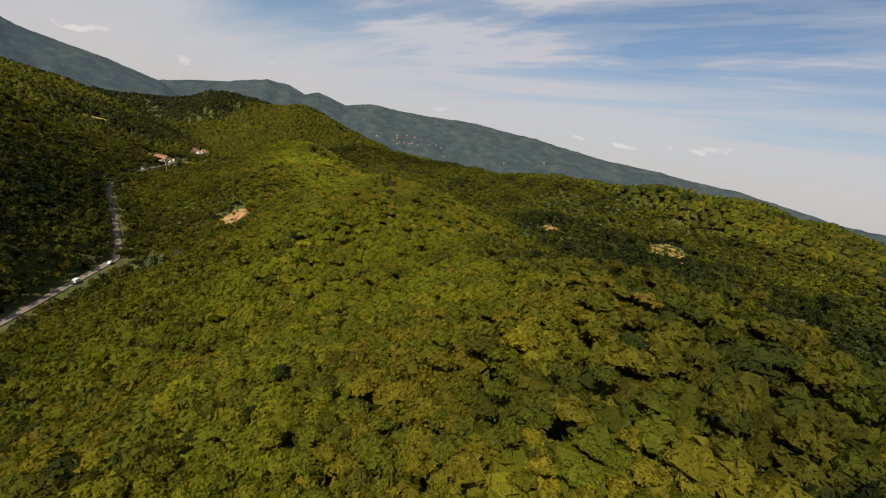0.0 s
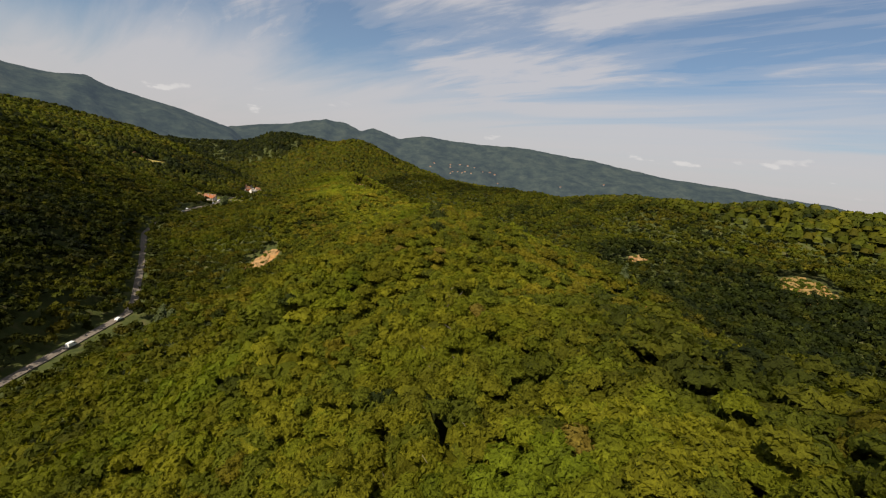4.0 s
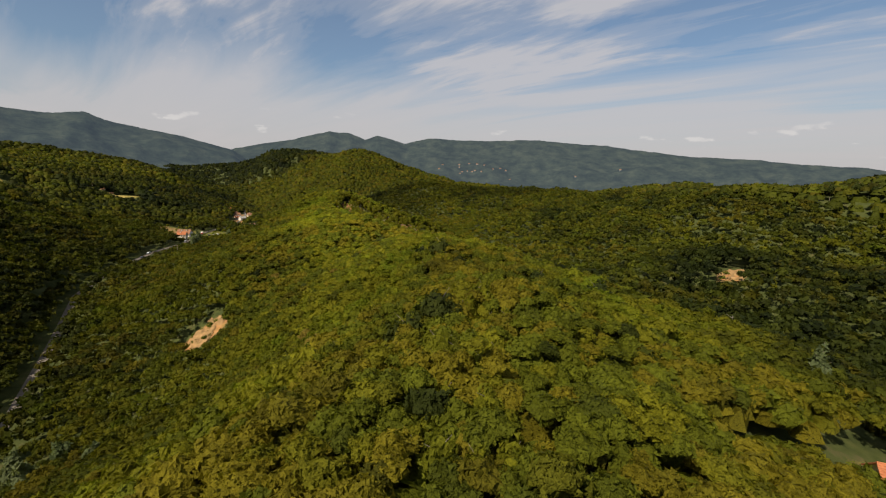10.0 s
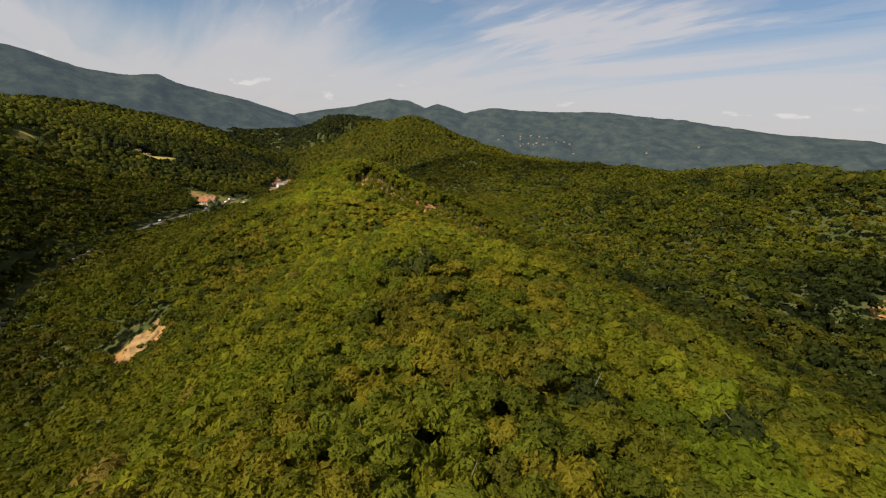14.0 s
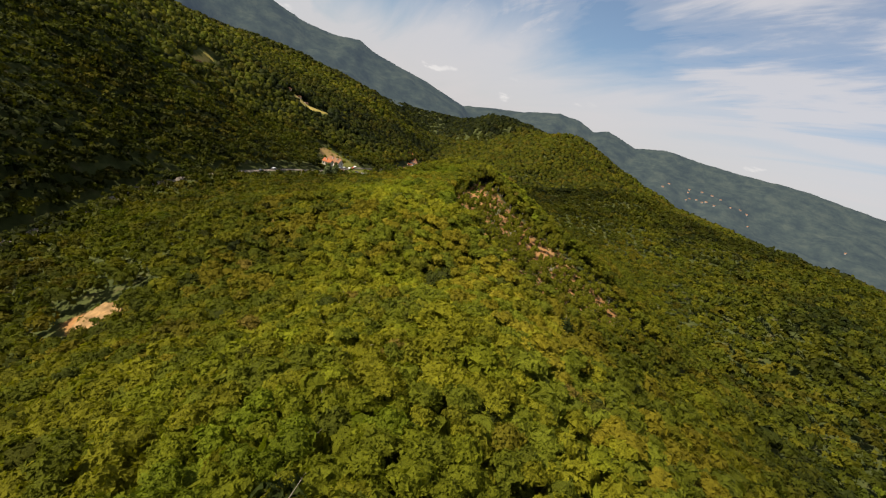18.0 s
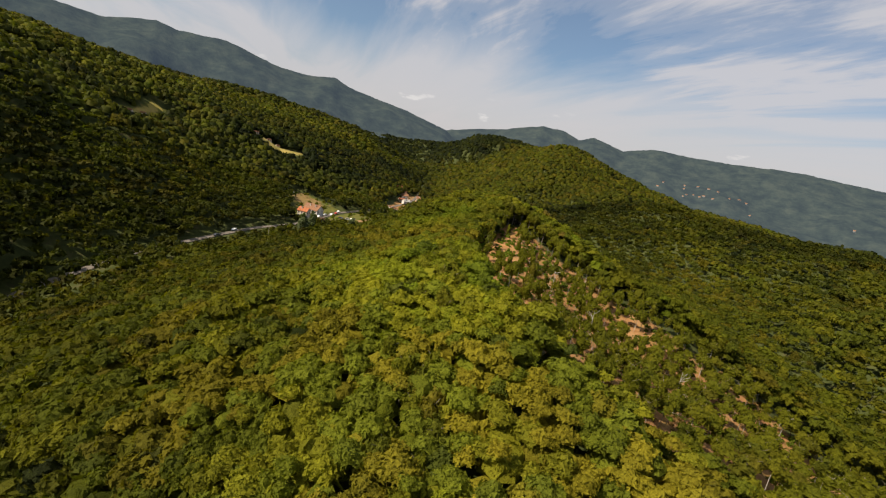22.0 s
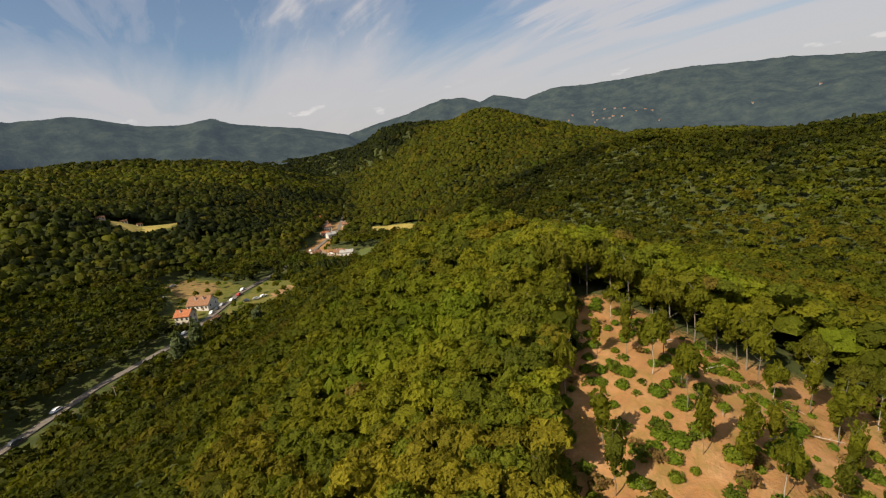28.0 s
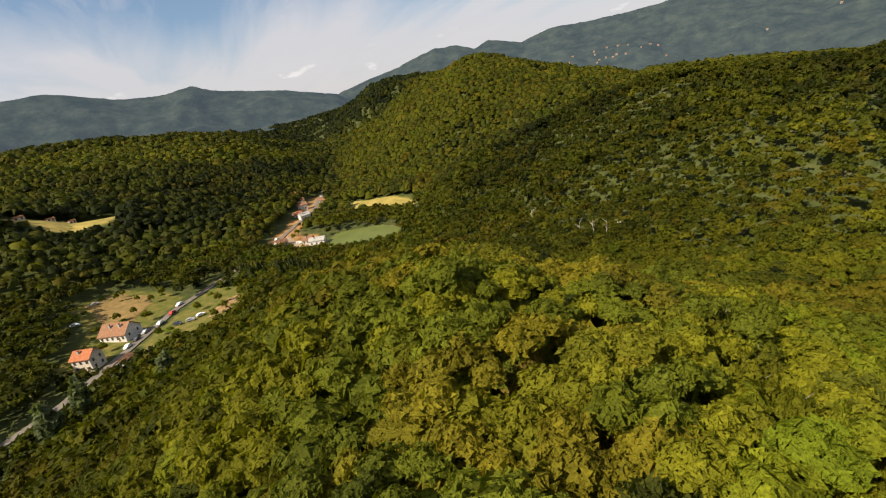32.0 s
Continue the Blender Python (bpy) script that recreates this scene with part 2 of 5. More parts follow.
def distance_material():
    """Hazy wooded mountains kilometres away: a plain backdrop of distance, its haze put in as emission."""
    m, t = material("far_woods")
    pos = position(t)
    n = noise_tex(t, pos, 0.011, 8.0, 0.62)
    f = noise_tex(t, pos, 0.05, 4.0, 0.6)
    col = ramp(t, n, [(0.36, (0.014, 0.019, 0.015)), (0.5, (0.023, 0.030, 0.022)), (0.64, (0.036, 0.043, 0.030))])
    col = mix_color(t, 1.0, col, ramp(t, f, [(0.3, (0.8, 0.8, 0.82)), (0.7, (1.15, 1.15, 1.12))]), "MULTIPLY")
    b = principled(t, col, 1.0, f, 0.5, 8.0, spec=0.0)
    # faint bluish emission added over the woods in place of distance haze
    haze_glow = node(t, "ShaderNodeEmission")
    haze_glow.inputs[0].default_value, haze_glow.inputs[1].default_value = (0.023, 0.031, 0.043, 1), 1.0
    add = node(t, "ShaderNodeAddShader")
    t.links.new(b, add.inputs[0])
    sock(t, haze_glow, 0, add, 1)
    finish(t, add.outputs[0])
    return m


FAR = distance_material()


def mottled(name, dark, light, scale=1.5, rough=0.85, bump=0.3, dist=0.03, metal=0.0, spec=0.3):
    m, t = material(name)
    pos = position(t)
    n, f = noise_tex(t, pos, scale, 6.0, 0.6), noise_tex(t, pos, scale * 9, 3.0, 0.6)
    both = math_node(t, "ADD", math_node(t, "MULTIPLY", n, 0.7), math_node(t, "MULTIPLY", f, 0.3))
    finish(t, principled(t, ramp(t, both, [(0.35, dark), (0.65, light)]), rough, both, bump, dist, metal, spec))
    return m


ASPHALT = mottled("worn_asphalt", (0.105, 0.09, 0.075), (0.20, 0.17, 0.14), 0.8, 0.95, spec=0.1)
PLASTER = mottled("cream_plaster", (0.46, 0.40, 0.31), (0.62, 0.55, 0.44), 0.9)
WHITE_PLASTER = mottled("white_plaster", (0.50, 0.46, 0.41), (0.70, 0.66, 0.60), 0.9)
ROOF_RED = mottled("red_roof", (0.26, 0.085, 0.035), (0.44, 0.16, 0.065), 1.6, 0.8)
ROOF_OLD = mottled("old_roof", (0.17, 0.085, 0.045), (0.30, 0.155, 0.085), 1.2, 0.9)
GLASSY = mottled("window_glass", (0.03, 0.035, 0.04), (0.06, 0.07, 0.08), 2.0, 0.15, 0.0, spec=0.6)
WOOD = mottled("brown_wood", (0.10, 0.055, 0.03), (0.20, 0.12, 0.065), 3.0)
CONCRETE = mottled("concrete", (0.28, 0.265, 0.24), (0.42, 0.40, 0.37), 1.5)
WATER = mottled("pond_water", (0.085, 0.105, 0.022), (0.12, 0.135, 0.03), 0.1, 0.55, 0.05, 0.05, spec=0.3)
RUBBER = mottled("black_rubber", (0.015, 0.015, 0.015), (0.03, 0.03, 0.03), 5.0)
PAINT_WHITE = mottled("white_car_paint", (0.72, 0.72, 0.71), (0.82, 0.82, 0.81), 2.0, 0.3, 0.0, spec=0.5)
PAINT_DARK = mottled("dark_car_paint", (0.03, 0.035, 0.045), (0.05, 0.055, 0.07), 2.0, 0.3, 0.0, spec=0.5)
PAINT_SILVER = mottled("silver_car_paint", (0.42, 0.43, 0.44), (0.52, 0.53, 0.54), 2.0, 0.35, 0.0, metal=0.4, spec=0.5)
PAINT_RED = mottled("red_car_paint", (0.36, 0.04, 0.03), (0.44, 0.06, 0.04), 2.0, 0.3, 0.0, spec=0.5)
# pale walls dimmed to grey: the haze over far houses, put into base colour
HAZY_WALL = mottled("hazy_far_plaster", (0.13, 0.13, 0.13), (0.24, 0.235, 0.23), 0.3)
LIME = mottled("pale_gravel", (0.20, 0.14, 0.085), (0.36, 0.27, 0.18), 1.2)
EARTH = mottled("bare_earth", (0.13, 0.095, 0.028), (0.27, 0.165, 0.055), 0.35, 0.95, 0.8, 0.3)
EARTH_PALE = mottled("pale_earth", (0.13, 0.085, 0.035), (0.36, 0.215, 0.09), 0.45, 0.95, 0.8, 0.2)
STRAW = mottled("dry_meadow", (0.19, 0.165, 0.03), (0.37, 0.27, 0.07), 0.12, 0.95, 0.6, 0.2)


# ---- the lie of the land ----
# canopy-level lines (x, y, z): far crests, flanks and valleys, then lines running along the overflown ridge and its sides
CANOPY_LINES = []
CANOPY_LINES.append([(5, -250, 70), (6, -120, 76), (8, 0, 70.1)])
CANOPY_LINES.append([(-50, 150, 60.3), (-72, 210, 51.1)])
CANOPY_LINES.append([(130, -100, 42), (122, 30, 42.4)])
CANOPY_LINES.append([(74, 370, 37.5), (44, 440, 41.4), (-5, 540, 25.9), (-57, 620, 42.2), (-110, 670, 31.5), (-190, 745, 32.1), (-290, 800, 22.4)])
CANOPY_LINES.append([(58, 225, 57.4), (52, 262, 61.9), (46, 300, 58)])
CANOPY_LINES.append([(190, 120, 62), (206, 299, 59.4), (175, 344, 54.8), (125, 420, 59.9), (159, 402, 60.8), (178, 431, 67.9), (100, 520, 67.2), (30, 590, 55.7), (-23, 640, 46.9), (-34, 717, 58.3), (-90, 735, 52.4), (-104, 800, 65.1), (-175, 767, 46.8), (-212, 866, 47.3)])
CANOPY_LINES.append([(520, 120, 84), (430, 250, 88), (360, 347, 90), (270, 453, 97.5), (205, 512, 96.7), (150, 541, 88.6), (133, 720, 80), (31, 845, 71.1), (-26, 846, 73.1), (-110, 835, 87.2), (-150, 852, 75.3), (-212, 876, 52.8), (-290, 900, 42.8)])
CANOPY_LINES.append([(-320, 1080, 84.5), (-345, 1180, 106), (-400, 1330, 122), (-468, 1560, 146), (-430, 1750, 120)])
CANOPY_LINES.append([(-40, 950, 58), (-140, 955, 46.2), (-240, 965, 44.3), (-350, 945, 24.7)])
CANOPY_LINES.append([(-440, 1020, 36), (-605, 1262, 41), (-720, 1500, 60), (-717, 1602, 96)])
CANOPY_LINES.append([(-210, 1040, 75.7), (-217, 1191, 66), (-177, 1471, 62), (0, 1300, 50), (200, 1000, 54)])
CANOPY_LINES.append([(-820, 1680, 130), (-850, 1800, 132), (-1000, 2000, 150), (-1160, 2217, 120)])
CANOPY_LINES.append([(-230, 120, 26), (-225, 221, 29.5), (-262, 310, 25.2), (-298, 369, 37.1), (-340, 424, 34.9), (-372, 500, 38), (-410, 570, 31.7), (-440, 650, 30.2), (-470, 760, 34.3), (-545, 930, 30), (-690, 1150, 30)])
CANOPY_LINES.append([(-330, 180, 80), (-370, 300, 84.3), (-428, 444, 88), (-470, 520, 70.6), (-545, 575, 68.1), (-512, 650, 66.3), (-545, 767, 56.1), (-630, 880, 62), (-760, 1060, 70)])
CANOPY_LINES.append([(-560, 250, 150), (-640, 420, 136), (-668, 518, 130), (-696, 588, 114), (-705, 670, 92), (-716, 842, 82), (-869, 1022, 88), (-1000, 1300, 84), (-1300, 1600, 84)])
CANOPY_LINES.append([(-330, 2000, -40), (-150, 1800, -50), (60, 1640, -55), (260, 1440, -55), (480, 1180, -50), (760, 860, -45)])
CANOPY_LINES.append([(-250, 2500, -80), (300, 2100, -80), (900, 1500, -80)])
CANOPY_LINES.append([(400, -250, 60), (250, -150, 58), (-200, -200, 20), (-420, -100, 70)])
CANOPY_LINES.append([(-101, 25, 21.5), (-99, 63, 18.5), (-99, 86, 15.3), (-110, 117, 15.2), (-121, 176, 21.2), (-120, 223, 20.4), (-121, 244, 16.9), (-127, 258, 12.4), (-142, 281, 8), (-167, 314, 6.8), (-193, 351, 21.8), (-221, 396, 26.9), (-244, 450, 30.4), (-254, 491, 31.6), (-267, 518, 27.6), (-284, 553, 25.2)])
CANOPY_LINES.append([(-66, 23, 40), (-64, 63, 37.6), (-64, 92, 31.8), (-76, 126, 34.7), (-86, 178, 46), (-85, 224, 41.7), (-87, 252, 34.5), (-96, 274, 26.3), (-114, 301, 26.3), (-138, 334, 26.7), (-164, 371, 42.1), (-190, 412, 42.3), (-211, 461, 44.7), (-221, 502, 45.9), (-235, 533, 41.2), (-253, 569, 35.6)])
CANOPY_LINES.append([(-38, 22, 51.4), (-36, 62, 53.2), (-37, 97, 48.3), (-49, 133, 48.8), (-58, 181, 62), (-57, 225, 61.2), (-59, 258, 54.2), (-71, 287, 46.2), (-91, 317, 46.1), (-116, 351, 40.4), (-141, 386, 54.1), (-165, 425, 54.9), (-185, 470, 55.3), (-195, 511, 60.7), (-209, 545, 62.4), (-228, 581, 52.8)])
CANOPY_LINES.append([(-16, 21, 59.2), (-14, 62, 64.6), (-15, 100, 62.2), (-27, 139, 61.2), (-36, 183, 72.2), (-35, 226, 74.8), (-38, 263, 66.7), (-51, 297, 63.3), (-73, 330, 60.2), (-98, 363, 52), (-122, 398, 62.5), (-146, 436, 64.1), (-164, 477, 63.1), (-174, 518, 71.1), (-189, 554, 74.8), (-208, 591, 57.4)])
CANOPY_LINES.append([(4, 20, 67.7), (6, 62, 75.7), (5, 104, 71.9), (-8, 144, 70), (-16, 184, 77.3), (-15, 226, 81), (-18, 268, 72.8), (-33, 307, 74), (-57, 342, 68.5), (-82, 375, 60.4), (-106, 410, 69.3), (-128, 445, 70.9)])
CANOPY_LINES.append([(-155, 524, 76.7), (-171, 562, 74.9), (-190, 600, 54.1)])
CANOPY_LINES.append([(24, 19, 74.7), (26, 62, 85.1), (24, 107, 76.7), (11, 149, 72.9), (4, 186, 74.7), (5, 227, 76.6), (1, 272, 72.5), (-16, 316, 73.1), (-40, 353, 69.6), (-65, 387, 63.7), (-89, 421, 69.7)])
CANOPY_LINES.append([(-136, 530, 73.5), (-153, 571, 66.7), (-172, 609, 47.5)])
CANOPY_LINES.append([(46, 18, 77.5), (48, 62, 88.5), (46, 111, 75.8), (33, 154, 70.4), (26, 188, 66.9), (27, 228, 67), (22, 277, 68.3), (4, 326, 66), (-22, 366, 64.6), (-48, 400, 61.2)])
CANOPY_LINES.append([(-115, 537, 65.2), (-133, 580, 56.4), (-152, 619, 41.2)])
CANOPY_LINES.append([(74, 17, 70.2), (76, 61, 76.4), (74, 116, 64.4), (60, 161, 61.2), (54, 190, 58.3)])
CANOPY_LINES.append([(50, 283, 60.2), (29, 339, 54.8), (1, 382, 54.2), (-25, 416, 52.8)])
CANOPY_LINES.append([(-78, 506, 60.5), (-88, 546, 52.2), (-108, 592, 46.2), (-127, 631, 35.9)])
CANOPY_LINES.append([(109, 15, 48.5), (111, 61, 48.2), (108, 122, 42.7), (94, 170, 44.8), (89, 193, 46.5), (90, 230, 49.6), (84, 291, 49.2), (60, 355, 41.1), (29, 402, 42.2), (3, 437, 43.9), (-18, 468, 45.7), (-35, 494, 47.5), (-45, 517, 42.8), (-55, 557, 36), (-76, 607, 40.8), (-96, 647, 38.1)])
# ground-level lines: the road and the valley floor
GROUND_LINES = [
    [(-142, 513, 69), (-134, 500, 66.5), (-123, 486, 62.5), (-106, 466, 57.5), (-82, 456, 51), (-52, 472, 42)],
    [(-128, 514, 64), (-108, 494, 57), (-88, 480, 51)],
    [(-160, -200, -12), (-164, 0, -11), (-172, 120, -10), (-178, 184, -10), (-187, 240, -8), (-190, 274, -5), (-201, 292, -4), (-245, 350, 2), (-290, 406, 8), (-310, 450, 12), (-326, 500, 13), (-336, 535, 13.5), (-338, 571, 14), (-350.5, 603, 14), (-369, 642, 13), (-384, 705, 11), (-402, 760, 9), (-440, 850, 6), (-520, 980, 4), (-644, 1156, 2), (-800, 1400, 6), (-1000, 1640, 14), (-1290, 2060, 55)],
]
TREE_H = 9.0
def resample(line, step):
    p = np.array(line, float)
    s = np.concatenate([[0], np.cumsum(np.hypot(*np.diff(p[:, :2], axis=0).T))])
    n = max(2, int(s[-1] / step) + 1)
    return np.stack([np.interp(np.linspace(0, s[-1], n), s, p[:, k]) for k in range(3)], 1)
def controls():
    c = [resample(l, 26) - [0, 0, TREE_H] for l in CANOPY_LINES] + [resample(l, 26) for l in GROUND_LINES]
    c = np.concatenate(c)
    rim = [(3000 * np.sin(a), 800 + 3000 * np.cos(a), 60 if np.sin(a) < -0.5 or np.cos(a) < 0 else -90) for a in np.linspace(0, 2 * np.pi, 25)[:-1]]
    return np.concatenate([c, rim])
def phi(r2):
    return -(r2 + 1e-5) ** 0.62
def solve(c, lam):
    q = c[:, :2] / 500
    n = len(q)
    K = phi(((q[:, None] - q[None]) ** 2).sum(2)) + lam * np.eye(n)
    P = np.c_[np.ones(n), q]
    A = np.block([[K, P], [P.T, np.zeros((3, 3))]])
    return q, np.linalg.solve(A, np.r_[c[:, 2], 0, 0, 0])
Q, W = solve(controls(), -0.0003)
def ground(x, y):
    x, y = np.asarray(x, float), np.asarray(y, float)
    out = np.empty(x.size)
    X = np.c_[x.ravel(), y.ravel()] / 500
    for i in range(0, len(X), 8000):
        b = X[i:i + 8000]
        d = (b[:, :1] - Q[:, 0]) ** 2 + (b[:, 1:] - Q[:, 1]) ** 2
        out[i:i + 8000] = phi(d) @ W[:-3] + W[-3] + b @ W[-2:]
    return out.reshape(x.shape)


def vnoise(x, y, scale, seed=0):
    """Smooth noise from 0 to 1 over the plan, with features of about that many metres."""
    rng = np.random.RandomState(seed)
    tab = rng.rand(256, 256)
    u, v = np.asarray(x, float) / scale + 91.7, np.asarray(y, float) / scale + 47.3
    i, j = np.floor(u).astype(int), np.floor(v).astype(int)
    f, g = u - i, v - j
    f, g = f * f * (3 - 2 * f), g * g * (3 - 2 * g)
    at = lambda a, b: tab[a % 256, b % 256]
    return (at(i, j) * (1 - f) + at(i + 1, j) * f) * (1 - g) + (at(i, j + 1) * (1 - f) + at(i + 1, j + 1) * f) * g


def smooth(a, b, x):
    t = np.clip((x - a) / (b - a), 0, 1)
    return t * t * (3 - 2 * t)


def line_distance(x, y, line):
    """Distance in plan from each place to a line, and the line's height where it is nearest."""
    p = np.array(line, float)
    best, height = np.full(np.shape(x), 1e9), np.zeros(np.shape(x))
    for a, b in zip(p[:-1], p[1:]):
        d = b[:2] - a[:2]
        t = np.clip(((x - a[0]) * d[0] + (y - a[1]) * d[1]) / (d @ d), 0, 1)
        r = np.hypot(x - a[0] - t * d[0], y - a[1] - t * d[1])
        near = r < best
        best, height = np.where(near, r, best), np.where(near, a[2] + t * (b[2] - a[2]), height)
    return best, height


def inside(x, y, poly):
    x, y = np.asarray(x, float), np.asarray(y, float)
    hit = np.zeros(x.shape, bool)
    for (ax, ay), (bx, by) in zip(poly, poly[1:] + poly[:1]):
        cross = (ay > y) != (by > y)
        hit ^= cross & (x < (bx - ax) * (y - ay) / (by - ay + 1e-9) + ax)
    return hit


def edge_distance(x, y, poly):
    """Metres inside the outline (minus: outside)."""
    d, _ = line_distance(x, y, [(px, py, 0) for px, py in poly + poly[:1]])
    return np.where(inside(x, y, poly), d, -d)


ROAD = GROUND_LINES[-1]
FLIGHT = [(0, 20, 0), (-14, 180, 0), (-16, 270, 0), (-90, 375, 0), (-135, 440, 0), (-165, 590, 0)]
GULLY = [(130, -100, 42), (122, 30, 40), (116, 130, 38), (106, 225, 35), (92, 300, 32), (74, 370, 29), (44, 440, 29), (-5, 540, 30), (-57, 620, 34), (-110, 670, 36), (-190, 745, 32), (-290, 800, 22)]
OVERFLOWN = FLIGHT[:-2] + [(-130, 440, 0), (-142, 500, 0), (-146, 560, 0), (-150, 600, 0)]
CLEARING = [(-141, 512), (-128, 508), (-113, 498), (-96, 487), (-72, 476), (-52, 460), (-70, 437), (-86, 425), (-100, 431), (-117, 446), (-138, 466), (-144, 490)]
OPEN_WOOD = [(-143, 513), (-128, 512), (-106, 508), (-82, 502), (-50, 496), (-26, 470), (-46, 432), (-70, 420), (-86, 424), (-100, 431), (-114, 447), (-136, 466), (-144, 490)]
SCARS = [[(-157, 333), (-156, 341), (-151, 347), (-144, 348), (-143, 341), (-148, 332)], [(107, 412), (110, 420), (117, 423), (121, 418), (118, 410), (111, 408)], [(180, 321), (179, 344), (186, 364), (200, 369), (204, 352), (197, 332), (190, 319)]]
VIEWED = [(-40, 10), (-130, 90), (-250, 210), (-380, 310), (-540, 380), (-780, 410), (-1200, 620), (-1900, 1300), (-1900, 2700), (700, 2700), (700, 500), (420, 310), (270, 170), (140, 70), (70, 10)]
FIELDS = [[(-556, 666), (-548, 700), (-540, 736), (-520, 724), (-512, 702), (-520, 676)], [(-495, 512), (-525, 546), (-552, 576), (-560, 570), (-528, 536), (-500, 508)], [(-390, 838), (-405, 868), (-362, 862), (-326, 848), (-314, 824), (-358, 836)]]
YARD = [(-425, 628), (-428, 652), (-400, 660), (-382, 655), (-362, 612), (-352, 590), (-368, 586), (-388, 612)]
ROADSIDE = [(-350, 612), (-372, 668), (-352, 672), (-330, 652), (-326, 632), (-338, 606)]
FIR_BELT = [(-354, 682), (-298, 674)]
POND = [(-348, 743), (-357, 768), (-344, 775), (-325, 782), (-304, 774), (-300, 764), (-306, 754), (-322, 748), (-334, 741)]
HAMLET = [(-408, 748), (-440, 820), (-470, 870), (-490, 905), (-472, 915), (-446, 880), (-425, 822), (-398, 780), (-366, 766), (-352, 742), (-380, 740)]
COTTAGE = [(48, 221), (48, 232), (55, 235), (63, 232), (65, 225), (58, 220)]


def relief(x, y):
    """Height of the bare ground, with small gullies, the road's bed and the pond's level."""
    z = ground(x, y)
    rough = (vnoise(x, y, 46, 1) - 0.5) * 5 + (vnoise(x, y, 21, 2) - 0.5) * 2.2
    rough = rough * (0.35 + 0.65 * smooth(60, 160, line_distance(x, y, FLIGHT)[0]))
    road_d, road_z = line_distance(x, y, ROAD)
    folds = (np.abs(vnoise(x, y, 130, 3) - 0.5) + np.abs(vnoise(x, y, 75, 4) - 0.5) * 0.6 - 0.38) * 26 * smooth(120, 260, line_distance(x, y, FLIGHT)[0]) * smooth(40, 120, road_d)
    calm = smooth(8, 40, road_d)
    for poly in (CLEARING, YARD, ROADSIDE, HAMLET, COTTAGE):
        calm = calm * (1 - 0.85 * smooth(-6, 4, edge_distance(x, y, poly)))
    z = z + rough * calm + folds
    bed = smooth(16, 6, road_d) * (np.asarray(y) < 1300)
    z = z * (1 - bed) + (road_z - 0.35) * bed
    p = smooth(-10, -3, edge_distance(x, y, POND))
    return z * (1 - p) + 6.6 * p


# ---- mesh helpers ----
def quads_mesh(name, verts, quads, mat, smooth_shade=False, tint=None, cover=None):
    """A mesh out of arrays of places and faces that all have three or all have four sides."""
    me = bpy.data.meshes.new(name)
    quads = np.asarray(quads, np.int32)
    n, f, k = len(verts), len(quads), quads.shape[1]
    me.vertices.add(n)
    me.vertices.foreach_set("co", np.asarray(verts, np.float32).ravel())
    me.loops.add(k * f)
    me.loops.foreach_set("vertex_index", np.asarray(quads, np.int32).ravel())
    me.polygons.add(f)
    me.polygons.foreach_set("loop_start", np.arange(0, k * f, k, dtype=np.int32))
    me.polygons.foreach_set("loop_total", np.full(f, k, np.int32))
    me.polygons.foreach_set("use_smooth", np.full(f, smooth_shade, bool))
    for key, values in (("tint", tint), ("cover", cover)):
        if values is not None:
            at = me.color_attributes.new(key, "FLOAT_COLOR", "POINT")
            at.data.foreach_set("color", np.c_[values, np.ones(n)].astype(np.float32).ravel())
    me.materials.append(mat)
    me.update(calc_edges=True)
    return me


def part(name, bm, mat, parent, label=""):
    """Links a bmesh as one mesh object under a thing or a part."""
    me = bpy.data.meshes.new(name)
    bm.to_mesh(me)
    bm.free()
    me.materials.append(mat)
    ob = new(name, me)
    ob.parent = parent
    if label:
        tagged(ob, label)
    return ob


def part_mesh(name, me, parent, label=""):
    ob = new(name, me)
    ob.parent = parent
    if label:
        tagged(ob, label)
    return ob


def grid_faces(nx, ny):
    i = np.arange(nx * ny).reshape(ny, nx)
    return np.stack([i[:-1, :-1], i[:-1, 1:], i[1:, 1:], i[1:, :-1]], -1).reshape(-1, 4)


# ---- the ground: one sheet to the horizon ----
def spaced(lo, hi, step, far_lo, far_hi):
    mid = np.arange(lo, hi + step, step)
    out_hi, out_lo, s = [], [], step
    v = mid[-1]
    while v < far_hi:
        s *= 1.16
        v += s
        out_hi.append(v)
    v, s = lo, step
    while v > far_lo:
        s *= 1.16
        v -= s
        out_lo.append(v)
    return np.concatenate([out_lo[::-1], mid, out_hi])


gx, gy = spaced(-720, 330, 6, -4600, 4300), spaced(-120, 1020, 6, -2500, 4700)
GX, GY = np.meshgrid(gx, gy)
GZ = relief(GX, GY)
away = np.hypot(GX + 100, GY - 300)
woods_far = smooth(2200, 2500, away)
GZ = GZ + woods_far * (TREE_H + 3.0 * (vnoise(GX, GY, 9, 5) - 0.5))
flat_out = smooth(2300, 3200, away)
GZ = GZ * (1 - flat_out) - 150 * flat_out
bare = np.zeros(GX.shape)
meadow = np.zeros(GX.shape)
bare = np.maximum(bare, smooth(-6, 1, edge_distance(GX, GY, CLEARING)) * (0.60 + 0.35 * vnoise(GX, GY, 14, 6)))
bare = np.maximum(bare, smooth(-3, 5, edge_distance(GX, GY, OPEN_WOOD)) * (0.46 + 0.36 * vnoise(GX, GY, 11, 6)))
for poly in SCARS:
    bare = np.maximum(bare, smooth(-4, 2, edge_distance(GX, GY, poly)))
for poly in FIELDS + [YARD, ROADSIDE, COTTAGE]:
    meadow = np.maximum(meadow, smooth(-5, 3, edge_distance(GX, GY, poly)))
